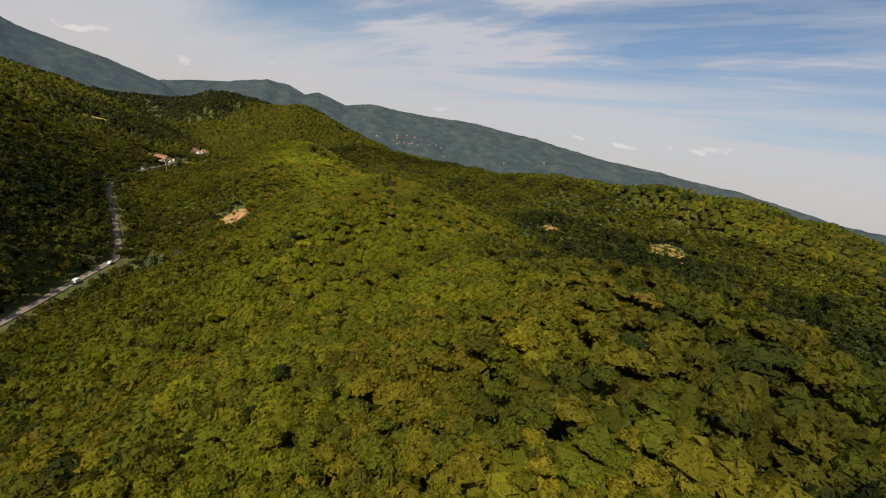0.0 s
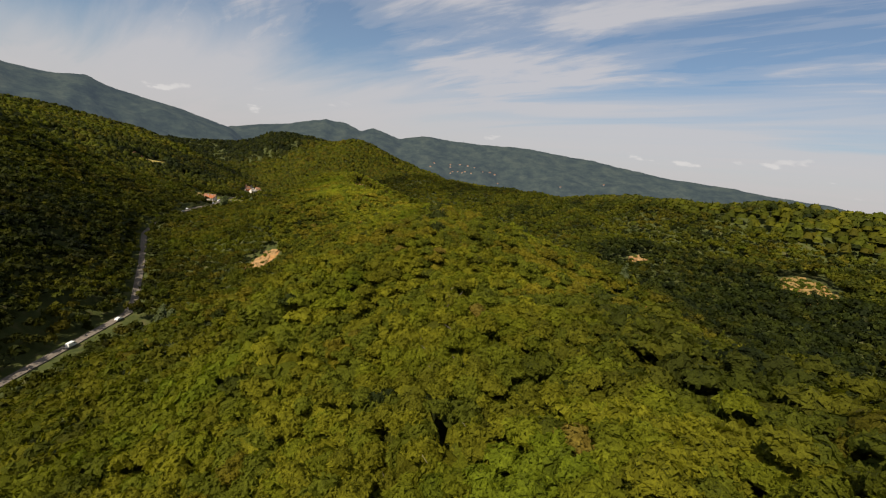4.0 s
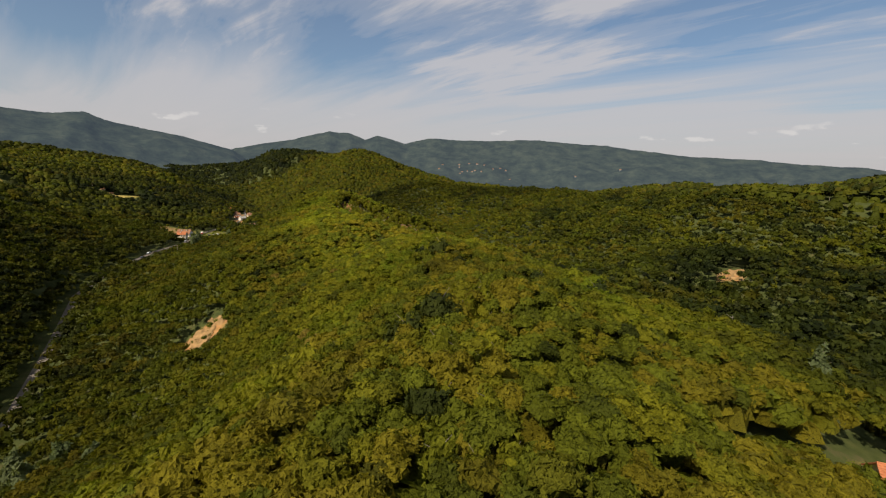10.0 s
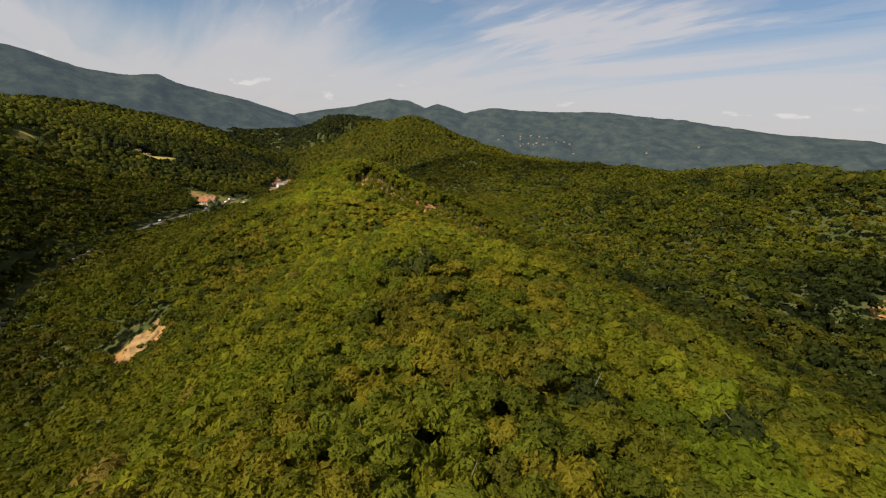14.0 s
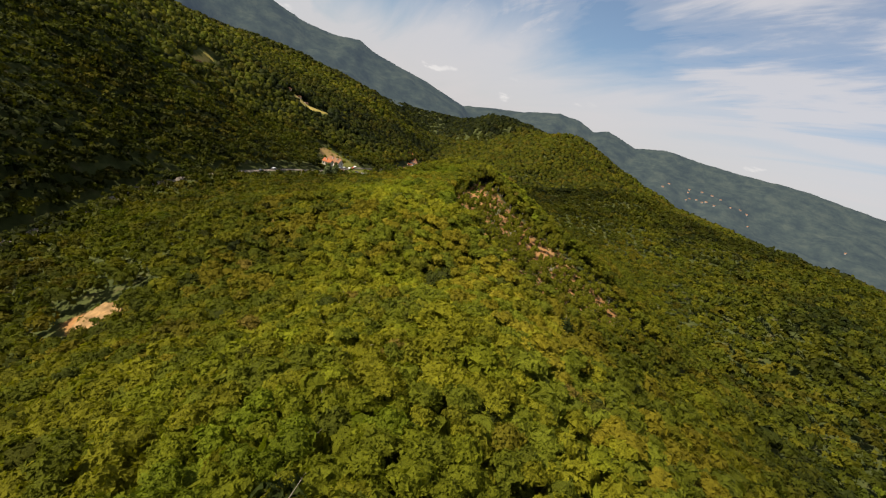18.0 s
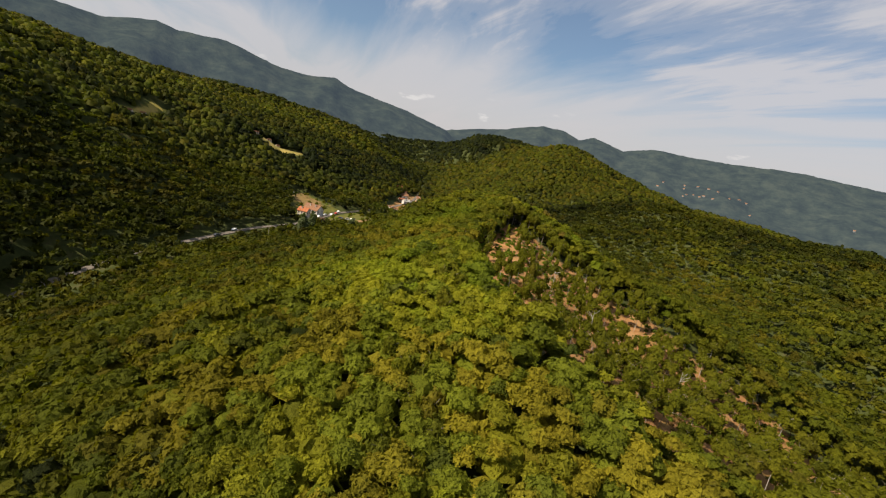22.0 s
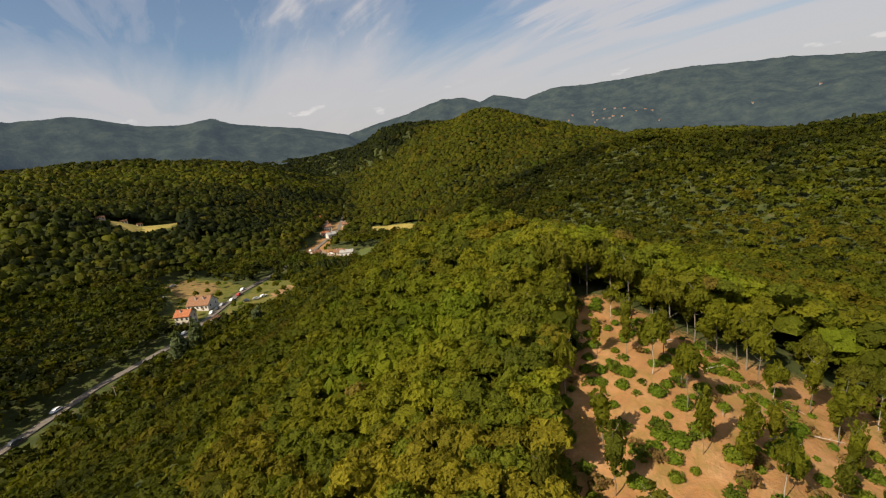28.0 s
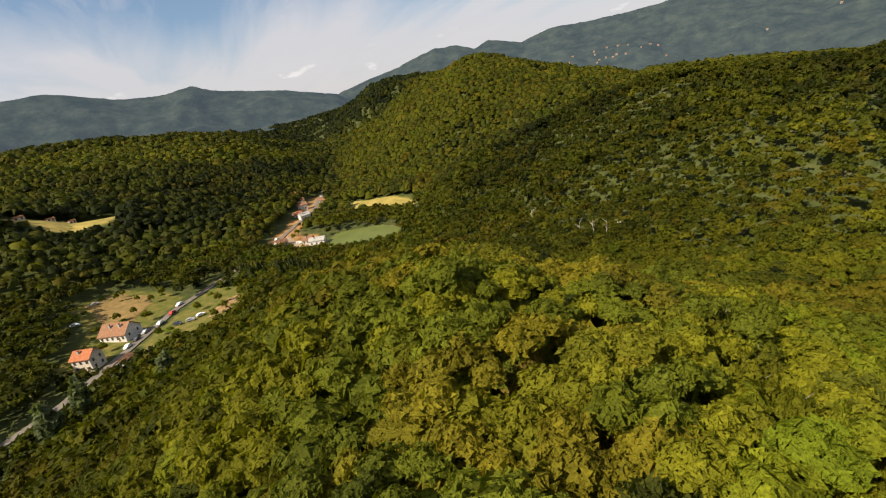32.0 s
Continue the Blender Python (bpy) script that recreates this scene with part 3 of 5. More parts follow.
bare = np.maximum(bare, smooth(-4, 4, edge_distance(GX, GY, HAMLET)) * vnoise(GX, GY, 18, 8))
cover_rgb = np.stack([bare, woods_far, meadow], -1).reshape(-1, 3)
ground_ob = new("ground", quads_mesh("ground", np.stack([GX, GY, GZ], -1).reshape(-1, 3), grid_faces(len(gx), len(gy)), GROUND, True, cover=cover_rgb))
tagged(ground_ob, "wooded hills with dark forest floor and reddish bare soil", "ground", kind="structure")


def height(x, y):
    return float(relief(np.array([x], float), np.array([y], float))[0])


# ---- far mountains ----
SKYLINE_RIGHT = [(-60, 2.2), (-45, 2.0), (-36, 0.9), (-33, 1.3), (-29.8, 2.1), (-26.4, 2.7), (-23.2, 3.6), (-21.6, 4.0), (-19.2, 3.9), (-17.2, 3.2), (-15.6, 3.75), (-12.2, 2.9), (-9.2, 3.65), (-4.6, 3.5), (-1.0, 3.55), (2.3, 3.7), (4.8, 3.75), (9.7, 3.35), (12.6, 3.25), (15.3, 2.85), (21.7, 2.1), (27.4, 1.9), (31.1, 1.5), (36.7, 1.2), (46, -0.3), (60, -0.6), (75, 0.5)]
SKYLINE_LEFT = [(-130, 6), (-100, 6.2), (-80, 5.6), (-75.4, 5.6), (-72.7, 5.2), (-68, 4.9), (-65.5, 5.5), (-63.8, 5.8), (-61.9, 5.4), (-57.5, 5.6), (-55.7, 5.1), (-52, 4.2), (-49, 4.1), (-46.2, 4.5), (-44.6, 3.8), (-41.4, 3.2), (-38.2, 2.7), (-35.2, 2.0), (-32.6, 1.3), (-30, -0.5), (-28, -2.5)]


def mountain_range(name, skyline, r_foot, r_top, r_back, foot_z, seed, label):
    """A chain of hills round the place whose crest stands at the given bearings and heights in degrees."""
    eye = np.array([-70.0, 250.0, 97.0])
    az0, az1 = skyline[0][0], skyline[-1][0]
    az = np.linspace(az0, az1, int((az1 - az0) * 3.5))
    ks = np.array(skyline, float)
    el = np.interp(az, ks[:, 0], ks[:, 1])
    el = el + 0.10 * (vnoise(az * 10, az * 0, 9, seed) - 0.5) + 0.08 * (vnoise(az * 10, az * 0, 3.1, seed + 1) - 0.5)
    rr = np.concatenate([np.linspace(r_foot, r_top, 46), np.linspace(r_top, r_back, 12)[1:]])
    AZ, RR = np.meshgrid(az, rr)
    top = eye[2] + r_top * np.tan(np.radians(np.interp(AZ, az, el)))
    X, Y = eye[0] + RR * np.sin(np.radians(AZ)), eye[1] + RR * np.cos(np.radians(AZ))
    s = np.clip((RR - r_foot) / (r_top - r_foot), 0, 1)
    broken = (vnoise(X, Y, 420, seed + 5) - 0.5) * 130 + (vnoise(X, Y, 170, seed + 6) - 0.5) * 70 + (vnoise(X, Y, 70, seed + 7) - 0.5) * 30
    profile = s ** 1.05
    Z = foot_z + (top - foot_z) * profile
    Z += (broken - 50) * (4 * s * (1 - s)) * np.clip((top - foot_z) / 250, 0.1, 1)
    back = np.clip((RR - r_top) / (r_back - r_top), 0, 1)
    Z = Z - back * 120
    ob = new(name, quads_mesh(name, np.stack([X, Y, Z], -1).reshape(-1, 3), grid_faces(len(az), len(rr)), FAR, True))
    return tagged(ob, label, "mountains", kind="structure")


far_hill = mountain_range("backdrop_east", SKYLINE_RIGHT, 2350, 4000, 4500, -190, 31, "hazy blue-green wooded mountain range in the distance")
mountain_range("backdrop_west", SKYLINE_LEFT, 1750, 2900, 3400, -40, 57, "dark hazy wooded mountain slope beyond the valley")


# ---- forest ----
def crown_shape(n, seed, shape="round", leaf=0.16, core=2, around=False, stray=0.42):
    """Leaf clumps on the lobes of a crown one unit in radius, over a solid inner body. Returns places and triangles."""
    rng = np.random.RandomState(seed)
    if shape == "round":
        k = 9
        a = np.arange(8) * np.pi / 4 + rng.uniform(-0.35, 0.35, 8)
        out = rng.uniform(0.42, 0.78, 8)
        c = np.concatenate([[(0, 0, 0.36)], np.c_[out * np.cos(a), out * np.sin(a), 0.42 - 0.62 * out + rng.uniform(-0.12, 0.16, 8)]])
        c[0, :2] = rng.uniform(-0.2, 0.2, 2)
        r = np.concatenate([[0.46], rng.uniform(0.28, 0.46, 8)])
    elif shape == "spire":
        k = 9
        t = np.linspace(0, 1, k)
        c = np.c_[rng.normal(size=(k, 2)) * 0.08, t * 2.6 - 0.7]
        r = 0.62 * (1 - t) + 0.10
    else:  # column
        k = 8
        t = np.linspace(0, 1, k)
        c = np.c_[rng.normal(size=(k, 2)) * 0.16, t * 2.2 - 0.6]
        r = 0.45 * np.sin(np.pi * (0.18 + 0.74 * t)) + 0.08
    v, q = [], []
    per = np.maximum(1, np.round(n * r ** 2 / (r ** 2).sum()).astype(int))
    for ci, ri, m in zip(c, r, per):
        d = rng.normal(size=(m, 3))
        d[:, 2] = d[:, 2] if around else np.abs(d[:, 2]) * 1.1 - 0.2
        d[:, :2] += ci[:2] * 0.8
        d /= np.linalg.norm(d, axis=1)[:, None]
        p = ci + d * ri * rng.uniform(0.86, 1.14, m)[:, None]
        nrm = d + rng.normal(size=(m, 3)) * stray
        nrm /= np.linalg.norm(nrm, axis=1)[:, None]
        u = np.cross(nrm, rng.normal(size=(m, 3)))
        u /= np.linalg.norm(u, axis=1)[:, None]
        w = np.cross(nrm, u)
        sz = leaf * rng.uniform(0.6, 1.45, m)[:, None]
        v.append(np.stack([p - u * sz - w * sz * 0.55, p + u * sz - w * sz * 0.55, p + w * sz * 1.1 - nrm * sz * 0.25], 1).reshape(-1, 3))
    v = np.concatenate(v)
    q = np.arange(len(v)).reshape(-1, 3)
    # inner body: the upper five sides of a cube, subdivided and pushed onto the lobes
    for ax, sg in ((2, 1), (0, 1), (0, -1), (1, 1), (1, -1), (2, -1))[:6 if around else 5]:
        g = np.linspace(-1, 1, core + 1)
        a, b = np.meshgrid(g, g)
        pts = np.zeros((a.size, 3))
        pts[:, ax], pts[:, (ax + 1) % 3], pts[:, (ax + 2) % 3] = sg, a.ravel(), b.ravel()
        pts /= np.linalg.norm(pts, axis=1)[:, None]
        zc = c.mean(0)
        reach = np.full(len(pts), 0.2)
        for ci, ri in zip(c, r):
            along = pts @ (ci - zc)
            off = ((ci - zc) ** 2).sum() - along ** 2
            reach = np.maximum(reach, np.where(off < ri ** 2, along + np.sqrt(np.maximum(ri ** 2 - off, 0)), 0))
        base = len(v)
        v = np.concatenate([v, zc + pts * reach[:, None] * 0.90])
        f = grid_faces(core + 1, core + 1)
        f = (f if sg > 0 else f[:, ::-1]) + base
        q = np.concatenate([q, f[:, [0, 1, 2]], f[:, [0, 2, 3]]])
    return v, q


def dome_shape(cards, seed, tall=0, leaf=0.3):
    """A small rounded or pointed crown: a lumpy six-sided dome with a few leaf clumps on it."""
    rng = np.random.RandomState(seed)
    prof = {0: [(0.95, -0.55), (0.92, 0.02), (0.48, 0.50)], 1: [(0.95, -0.4), (0.58, 0.42)], 2: [(0.62, -0.6), (0.46, 0.5), (0.14, 1.7)], 3: [(0.6, -0.5), (0.2, 1.4)]}[tall]
    rings = []
    for k, (r, h) in enumerate(prof):
        a = np.arange(6) * np.pi / 3 + 0.3 * k + rng.uniform(-0.2, 0.2, 6)
        rr = r * rng.uniform(0.82, 1.18, 6)
        rings.append(np.c_[rr * np.cos(a), rr * np.sin(a), h + rng.uniform(-0.1, 0.1, 6)])
    v = np.concatenate(rings)
    q = [(6 * k + i, 6 * k + (i + 1) % 6, 6 * k + 6 + (i + 1) % 6, 6 * k + 6 + i) for k in range(len(prof) - 1) for i in range(6)]
    t = 6 * (len(prof) - 1)
    q += [(t, t + 1, t + 2, t + 3), (t, t + 3, t + 4, t + 5)]
    if cards:
        d = rng.normal(size=(cards, 3))
        d[:, 2] = np.abs(d[:, 2])
        d /= np.linalg.norm(d, axis=1)[:, None]
        top = prof[-1][1]
        p = d * (0.85, 0.85, 0.62) if tall < 2 else np.c_[d[:, :2] * 0.45 * (1 - d[:, 2:] * 0.7), d[:, 2] * top]
        u = np.cross(d, rng.normal(size=(cards, 3)))
        u /= np.linalg.norm(u, axis=1)[:, None]
        w = np.cross(d, u)
        s = leaf * rng.uniform(0.7, 1.3, cards)[:, None]
        c = np.stack([p - u * s, p - w * s * 0.8 - d * s * 0.2, p + u * s, p + w * s * 0.8 - d * s * 0.2], 1).reshape(-1, 3)
        q += [tuple(len(v) + 4 * i + k for k in range(4)) for i in range(cards)]
        v = np.concatenate([v, c])
    return v, np.array(q)


def forest_mesh(name, x, y, z, radius, tall, tint, shapes, which, label, mat=None):
    """One joined mesh of many crowns: places, crown radii, heights over the ground, colours and shape numbers."""
    vs, qs, cs, base = [], [], [], 0
    rng = np.random.RandomState(len(x))
    for k, (sv, sq) in enumerate(shapes):
        m = np.where(which == k)[0]
        if not len(m):
            continue
        a = rng.uniform(0, 2 * np.pi, len(m))
        ca, sa = np.cos(a), np.sin(a)
        rad, h = radius[m], tall[m]
        squash = rng.uniform(0.8, 1.15, len(m))
        P = np.empty((len(m), len(sv), 3), np.float32)
        P[..., 0] = x[m][:, None] + rad[:, None] * (ca[:, None] * sv[:, 0] - sa[:, None] * sv[:, 1])
        P[..., 1] = y[m][:, None] + rad[:, None] * (sa[:, None] * sv[:, 0] + ca[:, None] * sv[:, 1])
        topz = sv[:, 2].max()
        P[..., 2] = (z[m] + h)[:, None] + (rad * squash)[:, None] * (sv[:, 2] - topz)
        vs.append(P.reshape(-1, 3))
        qs.append((sq[None] + (base + np.arange(len(m)) * len(sv))[:, None, None]).reshape(-1, sq.shape[1]))
        cs.append(np.repeat(tint[m], len(sv), 0))
        base += len(m) * len(sv)
    ob = new(name, quads_mesh(name, np.concatenate(vs), np.concatenate(qs), mat or FOREST, mat is not None, tint=np.concatenate(cs)))
    return tagged(ob, label, "forest", kind="stuff")


def scatter(x0, x1, y0, y1, step, seed):
    rng = np.random.RandomState(seed)
    nx, ny = int((x1 - x0) / step), int((y1 - y0) / (step * 0.88))
    i, j = np.meshgrid(np.arange(nx), np.arange(ny))
    x = x0 + (i + 0.5 * (j % 2) + rng.uniform(-0.44, 0.44, i.shape)) * step
    y = y0 + (j + rng.uniform(-0.44, 0.44, i.shape)) * step * 0.88
    return x.ravel(), y.ravel()


OPEN_GROUND = SCARS + FIELDS + [YARD, ROADSIDE, POND, HAMLET, COTTAGE]


def wooded(x, y):
    """Where trees stand close together."""
    east = x > np.interp(y, [p[1] for p in ROAD], [p[0] for p in ROAD])
    open_side = east & ((y < 268) | ((y > 470) & (y < 680)))
    ok = line_distance(x, y, ROAD)[0] > np.where(open_side, 6.5, 3.2) + 2.0 * vnoise(x, y, 12, 9)
    for poly in OPEN_GROUND:
        ok &= edge_distance(x, y, poly) < -2.0
    return ok & (edge_distance(x, y, CLEARING) < np.where((x < -128) & (y < 503), 2.0, -3.0)) & (edge_distance(x, y, OPEN_WOOD) < np.where((x < -128) & (y < 503), 2.0, -1.5))


GREENS = np.array([1.03, 1.0, 1.0]) * np.array([(0.094, 0.118, 0.007), (0.104, 0.116, 0.007), (0.122, 0.122, 0.008), (0.084, 0.096, 0.008), (0.128, 0.112, 0.009), (0.110, 0.109, 0.008)])
# dark valley trees; their low tone also carries the slopes' painted shade
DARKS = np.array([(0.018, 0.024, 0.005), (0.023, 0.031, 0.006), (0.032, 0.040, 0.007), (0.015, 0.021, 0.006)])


def dark_shady_woods(x, y):
    """0 on the sunny ridges, 1 in the dark mixed woods of the valleys and the western slope; part of it is shade put
    into the leaf colour.
    """
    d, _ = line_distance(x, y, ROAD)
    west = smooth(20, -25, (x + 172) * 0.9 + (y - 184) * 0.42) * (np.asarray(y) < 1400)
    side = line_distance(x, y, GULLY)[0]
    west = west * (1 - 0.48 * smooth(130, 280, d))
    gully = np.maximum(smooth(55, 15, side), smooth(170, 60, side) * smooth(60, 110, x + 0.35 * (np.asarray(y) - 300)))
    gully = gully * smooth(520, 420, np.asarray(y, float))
    # shade of the ridge's eastern flank near its start, put into tree colour
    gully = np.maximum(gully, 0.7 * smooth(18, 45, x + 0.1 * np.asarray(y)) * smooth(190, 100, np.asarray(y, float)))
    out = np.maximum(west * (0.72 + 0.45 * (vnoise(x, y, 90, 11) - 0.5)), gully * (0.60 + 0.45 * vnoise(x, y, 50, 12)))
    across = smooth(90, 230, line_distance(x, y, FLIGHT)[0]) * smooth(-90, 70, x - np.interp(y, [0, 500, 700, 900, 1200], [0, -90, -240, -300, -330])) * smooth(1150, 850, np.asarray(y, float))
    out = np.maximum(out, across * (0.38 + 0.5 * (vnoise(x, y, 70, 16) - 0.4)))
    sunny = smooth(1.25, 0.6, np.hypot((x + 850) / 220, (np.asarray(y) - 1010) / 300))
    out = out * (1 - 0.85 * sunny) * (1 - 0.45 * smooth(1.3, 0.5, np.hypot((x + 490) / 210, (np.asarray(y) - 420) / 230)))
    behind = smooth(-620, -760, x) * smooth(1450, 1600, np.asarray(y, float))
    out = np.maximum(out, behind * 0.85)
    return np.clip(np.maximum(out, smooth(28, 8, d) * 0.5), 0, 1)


def tree_look(x, y, seed):
    """Colour of each tree, with light and shade put into it, and how dark its woods are."""
    rng = np.random.RandomState(seed)
    dark_shady = dark_shady_woods(x, y)
    patch = np.clip(vnoise(x, y, 34, 13) * 0.6 + vnoise(x, y, 9, 63) * 0.5 + rng.rand(len(x)) * 0.2 - 0.15, 0, 0.999)
    light = GREENS[(patch * len(GREENS)).astype(int)]
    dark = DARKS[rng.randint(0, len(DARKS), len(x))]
    f = np.clip(dark_shady * 1.05 + rng.normal(0, 0.13, len(x)) + 0.55 * (rng.rand(len(x)) < 0.03) + 0.34 * smooth(0.62, 0.80, vnoise(x, y, 17, 19)), 0, 1)[:, None]
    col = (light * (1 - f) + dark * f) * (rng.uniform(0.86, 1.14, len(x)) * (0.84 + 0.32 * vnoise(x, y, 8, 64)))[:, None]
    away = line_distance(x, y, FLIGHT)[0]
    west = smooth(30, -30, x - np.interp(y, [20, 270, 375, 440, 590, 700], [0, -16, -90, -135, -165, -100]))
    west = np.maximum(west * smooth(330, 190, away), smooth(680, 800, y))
    # light and shade painted into leaf colour: ridge top brighter, western flank darker
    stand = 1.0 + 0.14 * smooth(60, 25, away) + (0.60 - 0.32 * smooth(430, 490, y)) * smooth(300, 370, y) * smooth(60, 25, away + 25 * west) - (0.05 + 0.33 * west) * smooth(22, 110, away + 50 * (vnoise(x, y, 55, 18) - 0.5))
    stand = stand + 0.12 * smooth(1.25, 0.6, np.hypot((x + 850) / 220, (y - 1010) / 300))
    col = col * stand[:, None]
    rusty = (rng.rand(len(x)) < 0.004) & (line_distance(x, y, FLIGHT)[0] < 60)
    col[rusty] = (0.165, 0.125, 0.022)
    return col, dark_shady




def plan_band(x, y):
    """Distance in plan from the line above which the ridge is overflown."""
    return line_distance(x, y, OVERFLOWN)[0]


NEAR_SHAPES = [crown_shape(200, 100 + i, "round", 0.14, 2) for i in range(8)] + [crown_shape(230, 120 + i, "spire", 0.12, 2) for i in range(2)]
SIDE_SHAPES = [crown_shape(96, 130 + i, "round", 0.19, 2) for i in range(6)] + [crown_shape(110, 136 + i, "spire", 0.17, 2) for i in range(2)]
MID_SHAPES = [crown_shape(54, 140 + i, "round", 0.225, 1, False, 0.25) for i in range(6)] + [crown_shape(56, 160 + i, "spire", 0.22, 1) for i in range(2)]
FAR_SHAPES = [crown_shape(32, 180 + i, "round", 0.27, 1, False, 0.22) for i in range(6)] + [crown_shape(30, 190 + i, "spire", 0.27, 1) for i in range(2)]
TINY = [dome_shape(5, 240 + i, 1, 0.44) for i in range(4)] + [dome_shape(4, 250, 3, 0.4)]


def before_scars(x, y, steps):
    """Downhill of the bare earth banks."""
    bx, by = x + 22, y - 225
    r = np.hypot(bx, by) + 1e-6
    out = np.zeros(x.shape, bool)
    for s in steps:
        for poly in SCARS:
            out |= inside(x + bx / r * s, y + by / r * s, poly)
    return out


def before_cottage(x, y, steps):
    """Uphill of the cottage, towards the ridge."""
    bx, by = x + 22, y - 200
    r = np.hypot(bx, by) + 1e-6
    out = np.zeros(x.shape, bool)
    for s in steps:
        out |= inside(x + bx / r * s, y + by / r * s, COTTAGE)
    return out


def before_open(x, y):
    """Where the woods stand low in front of meadows, yards and the pond, so that these lie open."""
    dx, dy = x + 140, y - 480
    r = np.hypot(dx, dy) + 1e-6
    out = np.zeros(x.shape, bool)
    for poly in FIELDS + [POND, YARD, ROADSIDE, HAMLET]:
        for s in (6, 12, 18, 24, 30, 38):
            out |= inside(x + dx / r * s, y + dy / r * s, poly)
    out &= line_distance(x, y, FLIGHT)[0] > 80
    out |= before_cottage(x, y, (12, 15, 18, 22, 26, 30, 35))
    return out | before_scars(x, y, (4, 8, 12, 16))


def fill(lo, hi, step, seed, size, box, viewed=True):
    x, y = scatter(*box, step, seed)
    d = plan_band(x, y)
    keep = (d >= lo) & (d < hi) & (inside(x, y, VIEWED) == viewed) & wooded(x, y) & ~before_scars(x, y, (2, 5)) & ~before_cottage(x, y, (2, 4, 6, 8, 10))
    x, y = x[keep], y[keep]
    rng = np.random.RandomState(seed + 1)
    col, dark_shady = tree_look(x, y, seed + 2)
    rad = size * rng.uniform(0.72, 1.28, len(x)) * (0.85 + 0.35 * vnoise(x, y, 40, 15))
    tall = TREE_H * rng.uniform(0.88, 1.08, len(x)) + 3.0 * dark_shady * rng.rand(len(x)) + 0.25 * (size - 2.4) + 1.3 * (rng.rand(len(x)) < 0.06) + 2.0 * (vnoise(x, y, 8, 61) - 0.5) + 1.6 * (vnoise(x, y, 19, 62) - 0.5)
    low = (x > np.interp(y, [p[1] for p in ROAD], [p[0] for p in ROAD])) & (line_distance(x, y, ROAD)[0] < 34) & ((y < 268) | ((y > 470) & (y < 680)))
    low |= before_open(x, y)
    low |= (edge_distance(x, y, OPEN_WOOD) > -13) & (y < 442) & (x > -92)
    tall = np.where(low, tall * 0.42, tall)
    spire = (rng.rand(len(x)) < 0.004 + 0.18 * dark_shady) & ~low
    return x, y, relief(x, y), rad, tall, col, spire, rng


def choose(spire, rng, n_round, n_spire):
    return np.where(spire, n_round + rng.randint(0, n_spire, len(spire)), rng.randint(0, n_round, len(spire)))


x, y, z, rad, tall, col, spire, rng = fill(0, 25, 3.05, 201, 2.05, (-260, 90, 14, 640))
# the trees beside the flight, as things of their own
order = np.argsort(plan_band(x, y) + 1e3 * (y > 585))
alone = np.zeros(len(x), bool)
alone[order[::4][:190]] = True
single = [(x[i], y[i], z[i], rad[i], tall[i], spire[i]) for i in np.where(alone)[0]]
k = ~alone
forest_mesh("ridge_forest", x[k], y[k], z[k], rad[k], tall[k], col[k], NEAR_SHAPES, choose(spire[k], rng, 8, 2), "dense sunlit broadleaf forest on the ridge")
# thicket along the clearing's far edge
x, y = scatter(-175, -20, 405, 540, 2.2, 205)
d_open = np.maximum(edge_distance(x, y, CLEARING), edge_distance(x, y, OPEN_WOOD))
keep = (d_open < np.where((x < -128) & (y < 503), 1.6, -1.2)) & (d_open > -8)
x, y = x[keep], y[keep]
col, _ = tree_look(x, y, 206)
rng = np.random.RandomState(208)
forest_mesh("thicket", x, y, relief(x, y), rng.uniform(1.1, 1.7, len(x)), rng.uniform(2.2, 4.4, len(x)) + 3.4 * smooth(-2.5, -5.0, d_open[keep]), col, SIDE_SHAPES, rng.randint(0, 6, len(x)), "leafy wall of young trees along the clearing's edge")
# young growth under the crowns
x, y, z, rad, tall, col, spire, rng = fill(0, 60, 3.5, 207, 2.3, (-280, 110, 14, 660))
forest_mesh("undergrowth", x, y, z, rad * 1.1, tall * 0.78, col, TINY, choose(spire & False, rng, 4, 1), "young broadleaf growth between the forest trees")
x, y, z, rad, tall, col, spire, rng = fill(25, 62, 3.5, 209, 2.3, (-310, 140, 0, 690))
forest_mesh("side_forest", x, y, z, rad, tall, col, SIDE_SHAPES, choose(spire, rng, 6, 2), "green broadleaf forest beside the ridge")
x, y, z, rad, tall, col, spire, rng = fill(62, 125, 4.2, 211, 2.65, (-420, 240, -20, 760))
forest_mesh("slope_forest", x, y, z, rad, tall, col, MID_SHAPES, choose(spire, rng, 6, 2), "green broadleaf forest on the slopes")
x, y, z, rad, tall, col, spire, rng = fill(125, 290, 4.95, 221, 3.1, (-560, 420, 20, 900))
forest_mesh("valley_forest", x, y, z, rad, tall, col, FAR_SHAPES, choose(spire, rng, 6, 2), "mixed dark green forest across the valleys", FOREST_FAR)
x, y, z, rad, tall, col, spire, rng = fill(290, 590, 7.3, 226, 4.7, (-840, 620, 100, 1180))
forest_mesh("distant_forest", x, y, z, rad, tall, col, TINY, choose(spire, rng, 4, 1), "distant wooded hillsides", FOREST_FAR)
x, y, z, rad, tall, col, spire, rng = fill(590, 1000, 12.8, 231, 7.8, (-1250, 700, 300, 1650))
forest_mesh("remote_forest", x, y, z, rad, tall, col, TINY, choose(spire, rng, 4, 1), "remote wooded hills beyond the valley", FOREST_FAR)
x, y, z, rad, tall, col, spire, rng = fill(1000, 1500, 19.0, 233, 11.0, (-1250, 700, 600, 2100))
